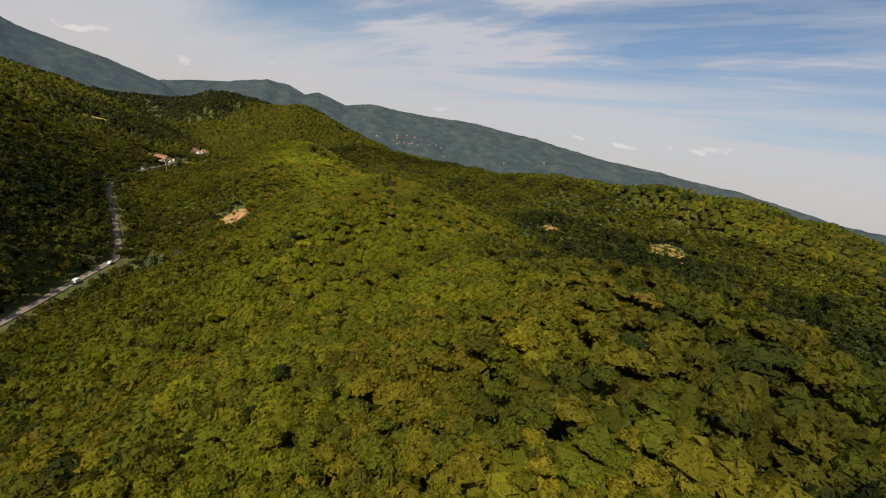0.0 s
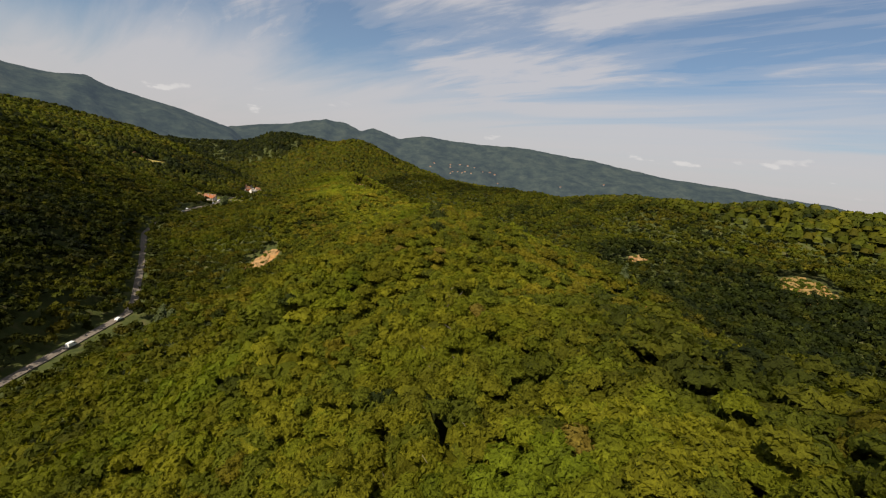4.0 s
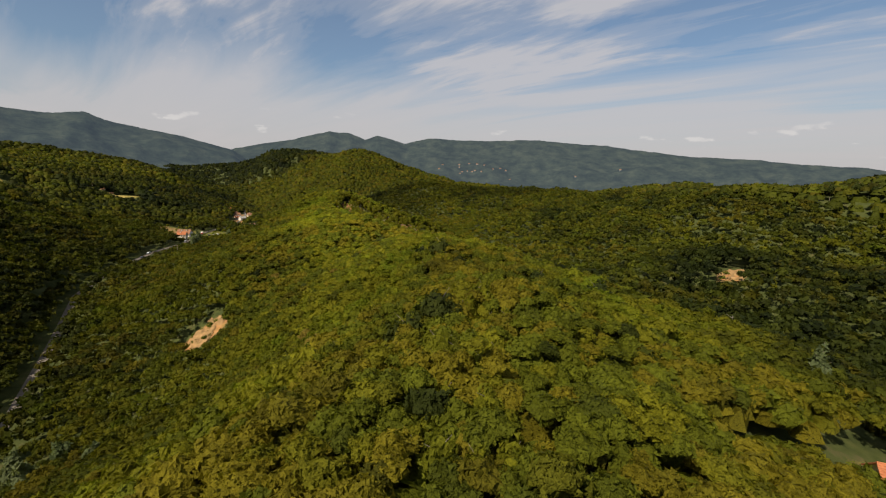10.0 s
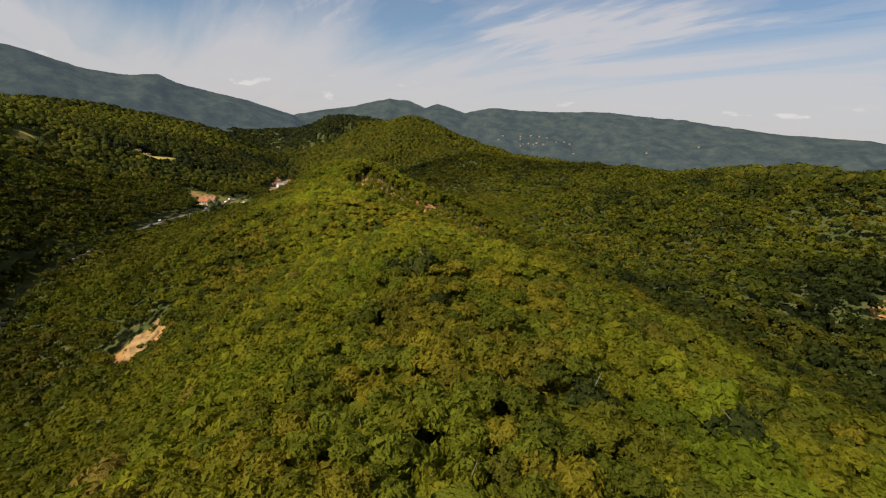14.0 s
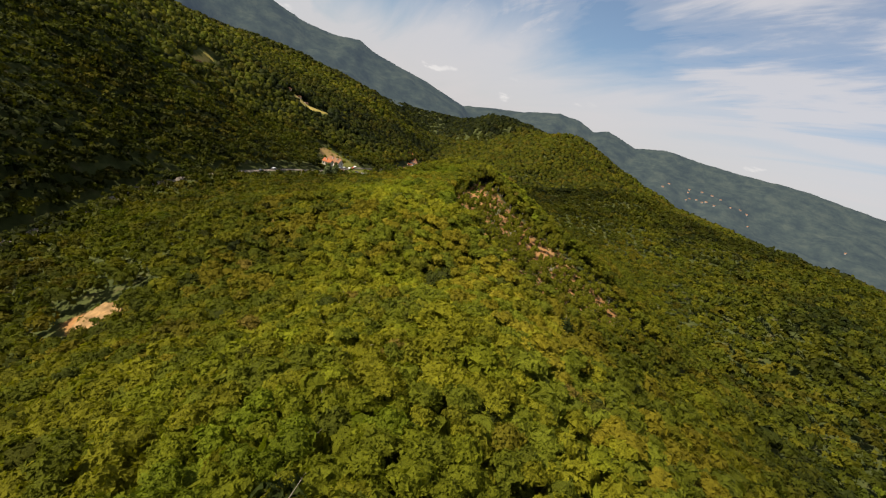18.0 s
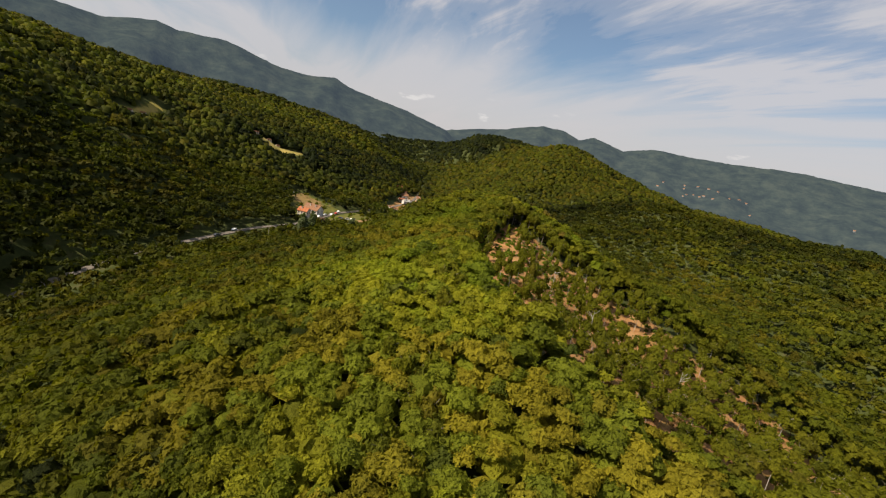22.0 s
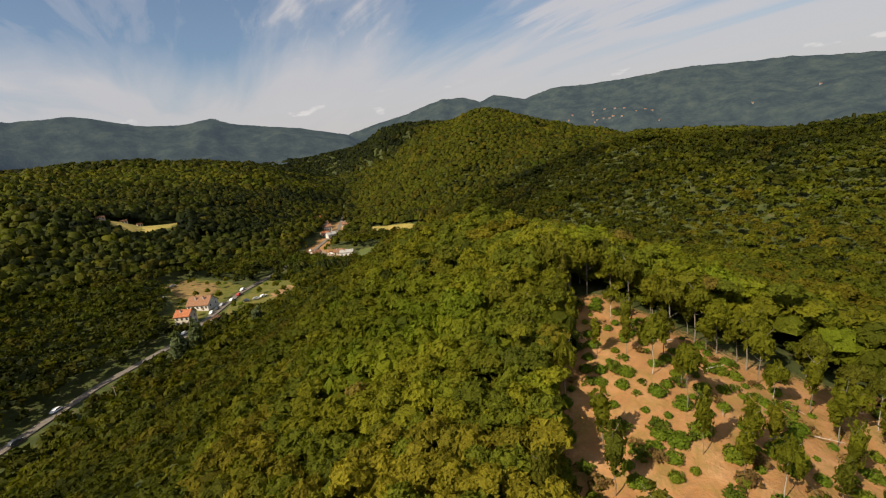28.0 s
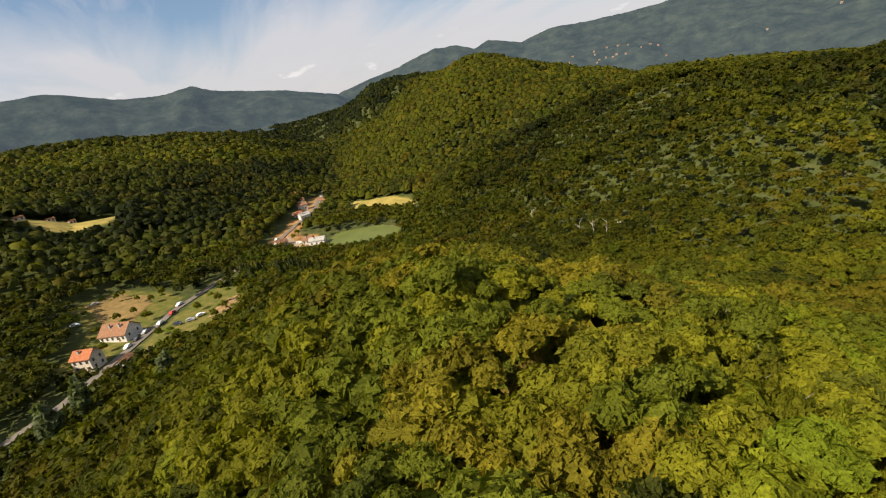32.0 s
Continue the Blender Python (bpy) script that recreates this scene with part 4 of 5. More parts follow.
forest_mesh("farthest_forest", x, y, z, rad, tall, col, TINY, choose(spire, rng, 4, 1), "far wooded hills at the valley's end", FOREST_FAR)
x, y, z, rad, tall, col, spire, rng = fill(1500, 2300, 26.0, 235, 15.0, (-1900, 300, 1300, 2700))
forest_mesh("valley_end_forest", x, y, z, rad, tall, col, TINY, choose(spire, rng, 4, 1), "wooded hills where the valley ends", FOREST_FAR)
x, y, z, rad, tall, col, spire, rng = fill(0, 700, 17.0, 237, 11.0, (-900, 700, -420, 900), False)
forest_mesh("outer_forest", x, y, z, rad, tall, col, TINY, choose(spire, rng, 4, 1), "wooded slopes around the ridge", FOREST_FAR)


# ---- trees as things ----
def tube(bm, a, b, ra, rb, sides=6):
    """A tapered round limb from a to b."""
    a, b = Vector(a), Vector(b)
    m = (b - a).to_track_quat("Z", "Y").to_matrix()
    rings = []
    for c, r in ((a, ra), (b, rb)):
        rings.append([bm.verts.new(c + m @ Vector((r * math.cos(2 * math.pi * i / sides), r * math.sin(2 * math.pi * i / sides), 0))) for i in range(sides)])
    for i in range(sides):
        bm.faces.new((rings[0][i], rings[0][(i + 1) % sides], rings[1][(i + 1) % sides], rings[1][i]))
    bm.faces.new(rings[0][::-1])
    bm.faces.new(rings[1])


def make_tree(name, label, tall, radius, mat, seed, shape="round", leaves=420, leaf=0.095, bark=None, base=0.5, thick=0.16):
    """A tree with a bent tapered trunk, limbs and a crown of leaf clumps; stands at the origin."""
    rng = random.Random(seed)
    root = new(name)
    tagged(root, label, "tree")
    sv, sq = crown_shape(leaves, seed, shape, leaf, 2, True)
    span = sv[:, 2].max() - sv[:, 2].min()
    squash = min(1.6, tall * (1 - base) / (radius * span) * 1.15)
    top = tall
    v = sv * (radius, radius, radius * squash)
    v[:, 2] += top - v[:, 2].max()
    part_mesh("crown", quads_mesh("crown", v, sq, mat), root)
    bm = bmesh.new()
    p, r = Vector((0, 0, -0.5)), thick
    joints = [p]
    n = 4
    for i in range(n):
        q = Vector((rng.uniform(-0.25, 0.25), rng.uniform(-0.25, 0.25), (tall * 0.86 + 0.5) * (i + 1) / n - 0.5))
        tube(bm, p, q, r, r * 0.78)
        p, r = q, r * 0.78
        joints.append(q)
    part("trunk", bm, bark or BARK, root)
    for i in range(5):
        s = joints[2 + i % 2].lerp(joints[3 + i % 2], rng.uniform(0.1, 0.9))
        a = 2 * math.pi * i / 5 + rng.uniform(-0.4, 0.4)
        out = radius * rng.uniform(0.45, 0.75)
        bm = bmesh.new()
        tube(bm, s, s + Vector((out * math.cos(a), out * math.sin(a), tall * rng.uniform(0.08, 0.2))), thick * 0.4, thick * 0.12, 5)
        part("limb", bm, bark or BARK, root)
    return root


broad = [make_tree("broadleaf_tree", "rounded green broadleaf tree standing in the ridge forest", 9.5, 2.6, BROADLEAF, 300 + i, leaves=420, leaf=0.115) for i in range(5)]
pine = make_tree("pine_tree", "dark green pine tree standing above the ridge forest", 11.0, 3.2, NEEDLE, 320, "round", 520, 0.10, base=0.45)
stock = broad + [pine]
for ob in stock:
    ob["group"] = "trees of the ridge forest"
used = set()


def plant(model, x, y, z, tall_factor, width_factor, turn, group=""):
    m = Matrix.LocRotScale((x, y, z - 0.2), Euler((0, 0, turn)), (width_factor, width_factor, tall_factor))
    if model.name not in used:
        used.add(model.name)
        model.matrix_basis = m
        ob = model
    else:
        ob = copy_thing(model, Matrix.LocRotScale((x, y, z - 0.2), Euler((0, 0, turn)), None) @ Matrix.Diagonal((width_factor / model.scale[0], width_factor / model.scale[1], tall_factor / model.scale[2], 1)))
    if group:
        ob["group"] = group
    return ob


rng = random.Random(5)
for i, (x, y, z, r, h, sp) in enumerate(single):
    plant(broad[i % 5], x, y, z, h / 9.5, r / 2.6, rng.uniform(0, 6.28))


# ---- road ----
def ribbon(name, line, half, lift, mat, label, category, step=4.0):
    pts = resample(line, step)
    d = np.gradient(pts[:, :2], axis=0)
    d /= np.linalg.norm(d, axis=1)[:, None]
    nrm = np.c_[-d[:, 1], d[:, 0]]
    rows = []
    for off, dz in ((-half, -0.5), (-half, 0), (-half * 0.5, 0.05), (0, 0.08), (half * 0.5, 0.05), (half, 0), (half, -0.5)):
        rows.append(np.c_[pts[:, :2] + nrm * off, pts[:, 2] + lift + dz])
    v = np.stack(rows, 1).reshape(-1, 3)
    ob = new(name, quads_mesh(name, v, grid_faces(7, len(pts)), mat, False))
    return tagged(ob, label, category, kind="structure")


ribbon("road", ROAD[:-4], 2.0, 0.12, ASPHALT, "pale worn asphalt road winding along the valley floor", "road")


# ---- patches of open ground ----
def patch(name, poly, mat, lift, step, bumpy, label, category, level=None, ragged=3.0):
    """A sheet of soil, grass or water inside an outline, lying on the ground."""
    xs, ys = [p[0] for p in poly], [p[1] for p in poly]
    px, py = np.arange(min(xs) - 2, max(xs) + 2 + step, step), np.arange(min(ys) - 2, max(ys) + 2 + step, step)
    X, Y = np.meshgrid(px, py)
    d = edge_distance(X, Y, poly) + (vnoise(X, Y, 3.2, 71) - 0.5) * ragged * (level is None)
    Z = relief(X, Y) + lift + bumpy * (vnoise(X, Y, 2.6, 72) - 0.5) if level is None else np.full(X.shape, level)
    Z = np.where(d < 0, Z - lift * 1.5 - 0.5, Z) if level is None else Z
    f = grid_faces(len(px), len(py))
    f = f[(d.ravel()[f] > -step * 0.8).all(1)]
    used_v, back = np.unique(f, return_inverse=True)
    ob = new(name, quads_mesh(name, np.stack([X, Y, Z], -1).reshape(-1, 3)[used_v], back.reshape(-1, 4), mat, level is not None))
    return tagged(ob, label, category, kind="structure")


for poly in SCARS:
    patch("earth_bank", poly, EARTH if poly is SCARS[2] else EARTH_PALE, 0.5, 1.0, 2.4, "bare ochre earth bank torn open on the wooded slope", "soil", ragged=7.0)
for poly in FIELDS:
    patch("meadow", poly, STRAW, 0.35, 3.0, 0.3, "dry straw-yellow meadow between the woods", "field")
patch("yard", [(-424, 630), (-425, 648), (-406, 654), (-392, 646), (-380, 626), (-394, 620)], EARTH, 0.3, 2.0, 0.5, "reddish dry grass slope behind the farmhouse", "yard")
patch("verge", [(-343, 640), (-348, 660), (-340, 662), (-332, 642), (-336, 636)], EARTH_PALE, 0.3, 1.5, 0.2, "pale earth lay-by beside the road", "soil")
patch("shore", [(px + (px + 328) * 0.05, py + (py - 761) * 0.14) for px, py in POND], LIME, 0.45, 2.0, 0.1, "pale gravel shore round the pond", "shore")
patch("pond", POND, WATER, 0, 1.5, 0, "still green pond with a pale shore", "water", 7.45)
patch("lane", [(-404, 742), (-398, 764), (-380, 752), (-362, 752), (-352, 744), (-366, 738), (-384, 736)], LIME, 0.25, 2.0, 0.2, "pale gravel yard among the houses", "yard")
patch("lane", [(-452, 842), (-476, 885), (-468, 900), (-444, 880), (-432, 846)], EARTH_PALE, 0.25, 2.0, 0.4, "pale earth slope among the houses", "yard")


# ---- buildings ----
def box_bm(bm, x0, x1, y0, y1, z0, z1):
    v = [bm.verts.new((x, y, z)) for z in (z0, z1) for x, y in ((x0, y0), (x1, y0), (x1, y1), (x0, y1))]
    for f in ((3, 2, 1, 0), (4, 5, 6, 7), (0, 1, 5, 4), (1, 2, 6, 5), (2, 3, 7, 6), (3, 0, 4, 7)):
        bm.faces.new([v[i] for i in f])


def box_part(name, parent, mat, x0, x1, y0, y1, z0, z1, label="", bevel=0.0):
    bm = bmesh.new()
    box_bm(bm, x0, x1, y0, y1, z0, z1)
    if bevel:
        bmesh.ops.bevel(bm, geom=bm.edges[:], offset=bevel, segments=2, affect="EDGES")
    return part(name, bm, mat, parent, label)


def house(name, label, x, y, z, turn, length, width, wall_h, roof_h, wall_mat, roof_mat, rows, chimneys=1, overhang=0.5):
    """A gabled house: walls with gables, two roof slopes, windows with frames and panes, a door and chimneys. Long side along x."""
    root = new(name)
    tagged(root, label, "house")
    root.matrix_basis = pose(x, y, z, 0, 0, turn)
    l, w = length / 2, width / 2
    bm = bmesh.new()
    lo = [bm.verts.new(p) for p in ((-l, -w, -2.0), (l, -w, -2.0), (l, w, -2.0), (-l, w, -2.0))]
    hi = [bm.verts.new(p) for p in ((-l, -w, wall_h), (l, -w, wall_h), (l, w, wall_h), (-l, w, wall_h))]
    ga, gb = bm.verts.new((-l, 0, wall_h + roof_h)), bm.verts.new((l, 0, wall_h + roof_h))
    for f in ((lo[0], lo[1], hi[1], hi[0]), (lo[2], lo[3], hi[3], hi[2]), (lo[1], lo[2], hi[2], gb, hi[1]), (lo[3], lo[0], hi[0], ga, hi[3]), (hi[0], hi[1], gb, ga), (hi[2], hi[3], ga, gb)):
        bm.faces.new(f)
    part("wall", bm, wall_mat, root)
    s = roof_h / w
    for side in (-1, 1):
        bm = bmesh.new()
        e, t = w + overhang, 0.22
        # the slope in ten stepped courses of tiles, one slab
        n = 10
        outline = []
        for k in range(n):
            f0, f1 = k / n, (k + 1) / n
            for f, rise in ((f0, 0.09), (f1, 0.0)):
                outline.append((side * e * (1 - f), (wall_h - s * overhang) * (1 - f) + (wall_h + roof_h) * f + t + rise))
        outline += [(0.0, wall_h + roof_h + 0.02), (side * e, wall_h - s * overhang + 0.02)]
        a = [bm.verts.new((-l - overhang, py, pz)) for py, pz in outline]
        b = [bm.verts.new((l + overhang, py, pz)) for py, pz in outline]
        for i in range(len(outline)):
            j = (i + 1) % len(outline)
            bm.faces.new((a[i], a[j], b[j], b[i]))
        bm.faces.new(a[::-1]), bm.faces.new(b)
        bmesh.ops.recalc_face_normals(bm, faces=bm.faces[:])
        part("roof", bm, roof_mat, root)
    bm = bmesh.new()
    tube(bm, (-l - overhang, 0, wall_h + roof_h + 0.2), (l + overhang, 0, wall_h + roof_h + 0.2), 0.16, 0.16, 8)
    part("ridge_cap", bm, roof_mat, root)
    for k in range(chimneys):
        cx = l * (-0.3 + 0.75 * k)
        ch = box_part("chimney", root, CONCRETE, cx - 0.35, cx + 0.35, -w * 0.4 - 0.35, -w * 0.4 + 0.35, wall_h, wall_h + roof_h + 0.6, "plastered chimney with a cap")
        box_part("cap", ch, ROOF_OLD, cx - 0.45, cx + 0.45, -w * 0.4 - 0.45, -w * 0.4 + 0.45, wall_h + roof_h + 0.55, wall_h + roof_h + 0.7)
    for face, zc, count in rows:
        for k in range(count):
            u = (k + 0.5) / count * 2 - 1
            if face in ("front", "back"):
                sy = -w if face == "front" else w
                o = -1 if face == "front" else 1
                cx = u * l
                win = box_part("window", root, WOOD, cx - 0.55, cx + 0.55, min(sy + o * 0.06, sy), max(sy + o * 0.06, sy), zc - 0.7, zc + 0.7)
                for sx in (-0.27, 0.27):
                    box_part("pane", win, GLASSY, cx + sx - 0.22, cx + sx + 0.22, min(sy + o * 0.07, sy), max(sy + o * 0.07, sy), zc - 0.6, zc + 0.6)
            else:
                sx0 = l if face == "end" else -l
                o = 1 if face == "end" else -1
                cy = u * w
                win = box_part("window", root, WOOD, min(sx0, sx0 + o * 0.06), max(sx0, sx0 + o * 0.06), cy - 0.5, cy + 0.5, zc - 0.7, zc + 0.7)
                box_part("pane", win, GLASSY, min(sx0, sx0 + o * 0.07), max(sx0, sx0 + o * 0.07), cy - 0.4, cy + 0.4, zc - 0.6, zc + 0.6)
    d = box_part("door", root, WOOD, l * 0.5 - 0.5, l * 0.5 + 0.5, -w - 0.07, -w, 0, 2.05)
    bm = bmesh.new()
    tube(bm, (l * 0.5 + 0.38, -w - 0.16, 1.0), (l * 0.5 + 0.38, -w - 0.06, 1.0), 0.03, 0.03, 6)
    part("handle", bm, CONCRETE, d)
    return root


# the lone cottage below the ridge
house("cottage", "cream cottage with a bright orange-red tiled roof among trees", 55.4, 228.2, 48.0, -14, 11.0, 7.0, 4.0, 2.6, PLASTER, ROOF_RED, [("front", 2.4, 3), ("end", 2.4, 2)])
# the farm by the road
house("farmhouse", "long white farmhouse with a weathered brown tile roof", -370.0, 615.0, 14.0, 16, 13.5, 10.0, 3.3, 3.8, WHITE_PLASTER, ROOF_OLD, [("front", 1.7, 5), ("end", 2.0, 2)], 2)
house("roadside_house", "narrow two-storey cream house with an orange tile roof", -355.8, 593.0, 14.0, 20, 8.0, 7.0, 5.8, 2.4, PLASTER, ROOF_RED, [("front", 1.5, 3), ("front", 4.3, 3), ("end", 1.5, 2), ("end", 4.3, 2)])
house("shed", "low shed with a brown tile roof beside the road", -340.5, 597.5, 13.6, 110, 6.0, 3.6, 2.4, 1.0, CONCRETE, ROOF_OLD, [("front", 1.4, 1)], 0, 0.3)
hamlet = [(-357, 747, 20, 11, 7, 3.4, 1.6, WHITE_PLASTER, CONCRETE), (-367, 749, 24, 7, 6, 3.0, 2.0, PLASTER, ROOF_OLD), (-423, 815, 60, 9, 7, 4.2, 2.2, WHITE_PLASTER, CONCRETE), (-437, 823, 55, 8, 6, 3.4, 2.2, PLASTER, ROOF_RED),
          (-455, 852, 48, 9, 7, 4.5, 2.4, WHITE_PLASTER, ROOF_OLD), (-446, 878, 40, 12, 8, 4.0, 3.0, PLASTER, ROOF_OLD), (-488, 878, 62, 9, 7, 4.6, 2.2, WHITE_PLASTER, ROOF_RED), (-385, 741, 70, 8, 6, 3.0, 1.8, PLASTER, ROOF_OLD), (-470, 868, 50, 8, 6, 3.4, 2.0, WHITE_PLASTER, ROOF_OLD)]
looks = {("white_plaster", "concrete"): "white house with a pale grey roof", ("cream_plaster", "old_roof"): "cream house with a weathered brown roof", ("cream_plaster", "red_roof"): "cream house with an orange tile roof", ("white_plaster", "old_roof"): "white house with a brown tile roof", ("white_plaster", "red_roof"): "white house with an orange tile roof"}
for hx, hy, turn, ln, wd, wh, rh, wm, rm in hamlet:
    ob = house("village_house", looks[(wm.name, rm.name)] + " in the valley hamlet", hx, hy, height(hx, hy), turn, ln, wd, wh, rh, wm, rm, [("front", 1.6, 3), ("end", 1.6, 2)], 1, 0.4)
    ob["group"] = "houses of the hamlet"
for hx, hy, turn, ln in ((-549, 676, 70, 9), (-546, 692, 74, 7), (-545, 704, 76, 6), (-512, 530, 40, 8), (-528, 548, 42, 6)):
    house("field_hut", "small brown-roofed hut at the edge of the dry meadow", hx, hy, height(hx, hy) + 0.3, turn, ln * 0.7, 3.0, 1.7, 0.8, PLASTER, ROOF_OLD, [("front", 1.0, 2)], 0, 0.25)["group"] = "huts by the meadow"


# ---- cars ----
def make_car(name, label, paint, van=False):
    """A car along x: shaped body, windows, bumpers, lights and four wheels."""
    root = new(name)
    tagged(root, label, "van" if van else "car")
    if van:
        prof = [(-2.5, 0.35), (-2.5, 2.2), (1.1, 2.3), (1.9, 1.35), (2.5, 1.1), (2.55, 0.35)]
        glass = [(0.35, 1.45), (0.35, 2.05), (1.05, 2.1), (1.65, 1.45)]
    else:
        prof = [(-2.1, 0.32), (-2.15, 0.85), (-1.75, 0.98), (-1.1, 1.45), (0.35, 1.48), (1.05, 0.98), (2.05, 0.82), (2.15, 0.32)]
        glass = [(-1.5, 0.98), (-1.0, 1.38), (0.3, 1.40), (0.85, 0.98)]
    for nm, pr, hw, mat, lab in (("body", prof, 0.85, paint, ""), ("side_window", glass, 0.865, GLASSY, "dark tinted glass")):
        bm = bmesh.new()
        a, b = [bm.verts.new((px, -hw, pz)) for px, pz in pr], [bm.verts.new((px, hw, pz)) for px, pz in pr]
        bm.faces.new(a[::-1]), bm.faces.new(b)
        for i in range(len(pr)):
            j = (i + 1) % len(pr)
            bm.faces.new((a[i], a[j], b[j], b[i]))
        if nm == "body":
            bmesh.ops.bevel(bm, geom=bm.edges[:], offset=0.07, segments=2, affect="EDGES")
        bmesh.ops.recalc_face_normals(bm, faces=bm.faces[:])
        part(nm, bm, mat, root, lab)
    for wx in (-1.35, 1.4) if not van else (-1.6, 1.65):
        for wy in (-0.80, 0.80):
            bm = bmesh.new()
            tube(bm, (wx, wy - 0.11, 0.33), (wx, wy + 0.11, 0.33), 0.33, 0.33, 14)
            wh = part("wheel", bm, RUBBER, root)
            bm = bmesh.new()
            o = 0.12 if wy > 0 else -0.12
            tube(bm, (wx, wy - abs(o), 0.33), (wx, wy + abs(o), 0.33), 0.2, 0.2, 10)
            part("rim", bm, CONCRETE, wh)
    for sy in (-0.6, 0.6):
        box_part("headlight", root, CONCRETE, (2.45 if van else 2.05), (2.56 if van else 2.16), sy - 0.16, sy + 0.16, 0.62, 0.78)
    return root


def on_road(y, side):
    p = np.array(ROAD, float)
    x, z = np.interp(y, p[:, 1], p[:, 0]), np.interp(y, p[:, 1], p[:, 2])
    x2 = np.interp(y + 4, p[:, 1], p[:, 0])
    a = math.atan2(4, x2 - x)
    return x + side * 1.5 * math.sin(a), y - side * 1.5 * math.cos(a), z + 0.19, math.degrees(a)


cars = {"white": make_car("car", "small white hatchback on the valley road", PAINT_WHITE), "dark": make_car("car", "dark blue hatchback on the valley road", PAINT_DARK), "silver": make_car("car", "silver hatchback on the valley road", PAINT_SILVER), "red": make_car("car", "red hatchback on the valley road", PAINT_RED), "van": make_car("van", "white panel van driving on the valley road", PAINT_WHITE, True)}
placed = set()
for kind, yy, side in (("van", 236, 1), ("white", 266, 1), ("white", 519, -1), ("dark", 502, 1), ("silver", 582, -1), ("white", 608, -1), ("dark", 614, -1), ("silver", 620, -1), ("white", 627, 1), ("red", 637, 1), ("white", 647, -1), ("dark", 700, 1), ("white", 755, -1), ("silver", 905, 1)):
    px, py, pz, a = on_road(yy, side)
    m = pose(px, py, pz, 0, 0, a if side > 0 else a + 180)
    if kind in placed:
        copy_thing(cars[kind], m)["group"] = "cars on the road"
    else:
        placed.add(kind)
        cars[kind].matrix_basis = m
        cars[kind]["group"] = "cars on the road"
for px, py, a, kind in ((-345, 632, 40, "silver"), (-344, 637, 70, "white"), (-349, 628, 20, "dark"), (-402, 614, 30, "white"), (-420, 634, 80, "silver"), (-374, 747, 10, "white"), (-379, 742, 60, "dark"), (-392, 748, 40, "white")):
    ob = copy_thing(cars[kind], pose(px, py, height(px, py) + 0.3, 0, 0, a))
    ob["label"] = {"white": "white hatchback parked off the road", "silver": "silver hatchback parked off the road", "dark": "dark hatchback parked off the road"}[kind]
    ob["group"] = "parked cars"


# ---- the felled clearing ----
def spaced_points(poly, gap, count, seed, prefer=None):
    rng = random.Random(seed)
    xs, ys = [p[0] for p in poly], [p[1] for p in poly]
    out = []
    for _ in range(count * 60):
        px, py = rng.uniform(min(xs), max(xs)), rng.uniform(min(ys), max(ys))
        if not inside(np.array([px]), np.array([py]), poly)[0] or (prefer and rng.random() > prefer(px, py)):
            continue
        if all((px - a) ** 2 + (py - b) ** 2 > gap * gap for a, b in out):
            out.append((px, py))
        if len(out) >= count:
            break
    return out


slim = [make_tree("slender_tree", "slender tree with a bare pale trunk standing in the clearing", 9.0, 1.9, BROADLEAF, 400 + i, "column" if i % 2 else "round", leaves=200, leaf=0.17, bark=DEADWOOD if i == 2 else BARK, base=0.4, thick=0.085) for i in range(4)]
lower = lambda px, py: min(1.0, 0.42 + max(0.0, (px + 128) / 45))
rng = random.Random(41)
for i, (px, py) in enumerate(spaced_points(OPEN_WOOD, 2.9, 285, 42, lower)):
    big = max(0.0, min(1.0, (px + 115) / 50))
    plant(slim[i % 4], px, py, height(px, py), rng.uniform(0.6, 1.0) - 0.12 * big, rng.uniform(0.55, 0.95) + 0.3 * big, rng.uniform(0, 6.28), "trees of the clearing")


def make_bush(seed):
    """A low rounded mound of small leaves, one unit in radius."""
    r = np.random.RandomState(seed)
    n = 260
    d = r.normal(size=(n, 3))
    d[:, 2] = np.abs(d[:, 2])
    d /= np.linalg.norm(d, axis=1)[:, None]
    lump = 1 + 0.16 * np.sin(d[:, 0] * 4 + seed) * np.cos(d[:, 1] * 5 + seed)
    p = d * (1, 1, 0.8) * (lump * r.uniform(0.86, 1.06, n))[:, None]
    nrm = d + r.normal(size=(n, 3)) * 0.4
    nrm /= np.linalg.norm(nrm, axis=1)[:, None]
    u = np.cross(nrm, r.normal(size=(n, 3)))
    u /= np.linalg.norm(u, axis=1)[:, None]
    w = np.cross(nrm, u)
    sz = 0.13 * r.uniform(0.7, 1.4, n)[:, None]
    v = np.stack([p - u * sz - w * sz * 0.6, p + u * sz - w * sz * 0.6, p + w * sz * 1.1], 1).reshape(-1, 3)
    q = np.arange(3 * n).reshape(-1, 3)
    body, f = dome_shape(0, seed, 0)
    q = np.concatenate([q, f[:, [0, 1, 2]] + len(v), f[:, [0, 2, 3]] + len(v)])
    v = np.concatenate([v, body * (0.9, 0.9, 1.15)])
    ob = new("bush", quads_mesh("bush", v, q, BUSH))
    return tagged(ob, "low bright green bush on the bare reddish soil", "bush", "bushes in the clearing")


bushes = [make_bush(430 + i) for i in range(4)]
upper = lambda px, py: 1.0 if px < -104 else 0.10
for i, (px, py) in enumerate(spaced_points(CLEARING, 1.75, 262, 44, upper)):
    s = rng.choice((0.4, 0.55, 0.65, 0.75, 0.85, 0.95, 1.1)) * rng.uniform(0.85, 1.15)
    plant(bushes[i % 4], px, py, height(px, py) + 0.2, s * rng.uniform(0.8, 1.1), s, rng.uniform(0, 6.28))


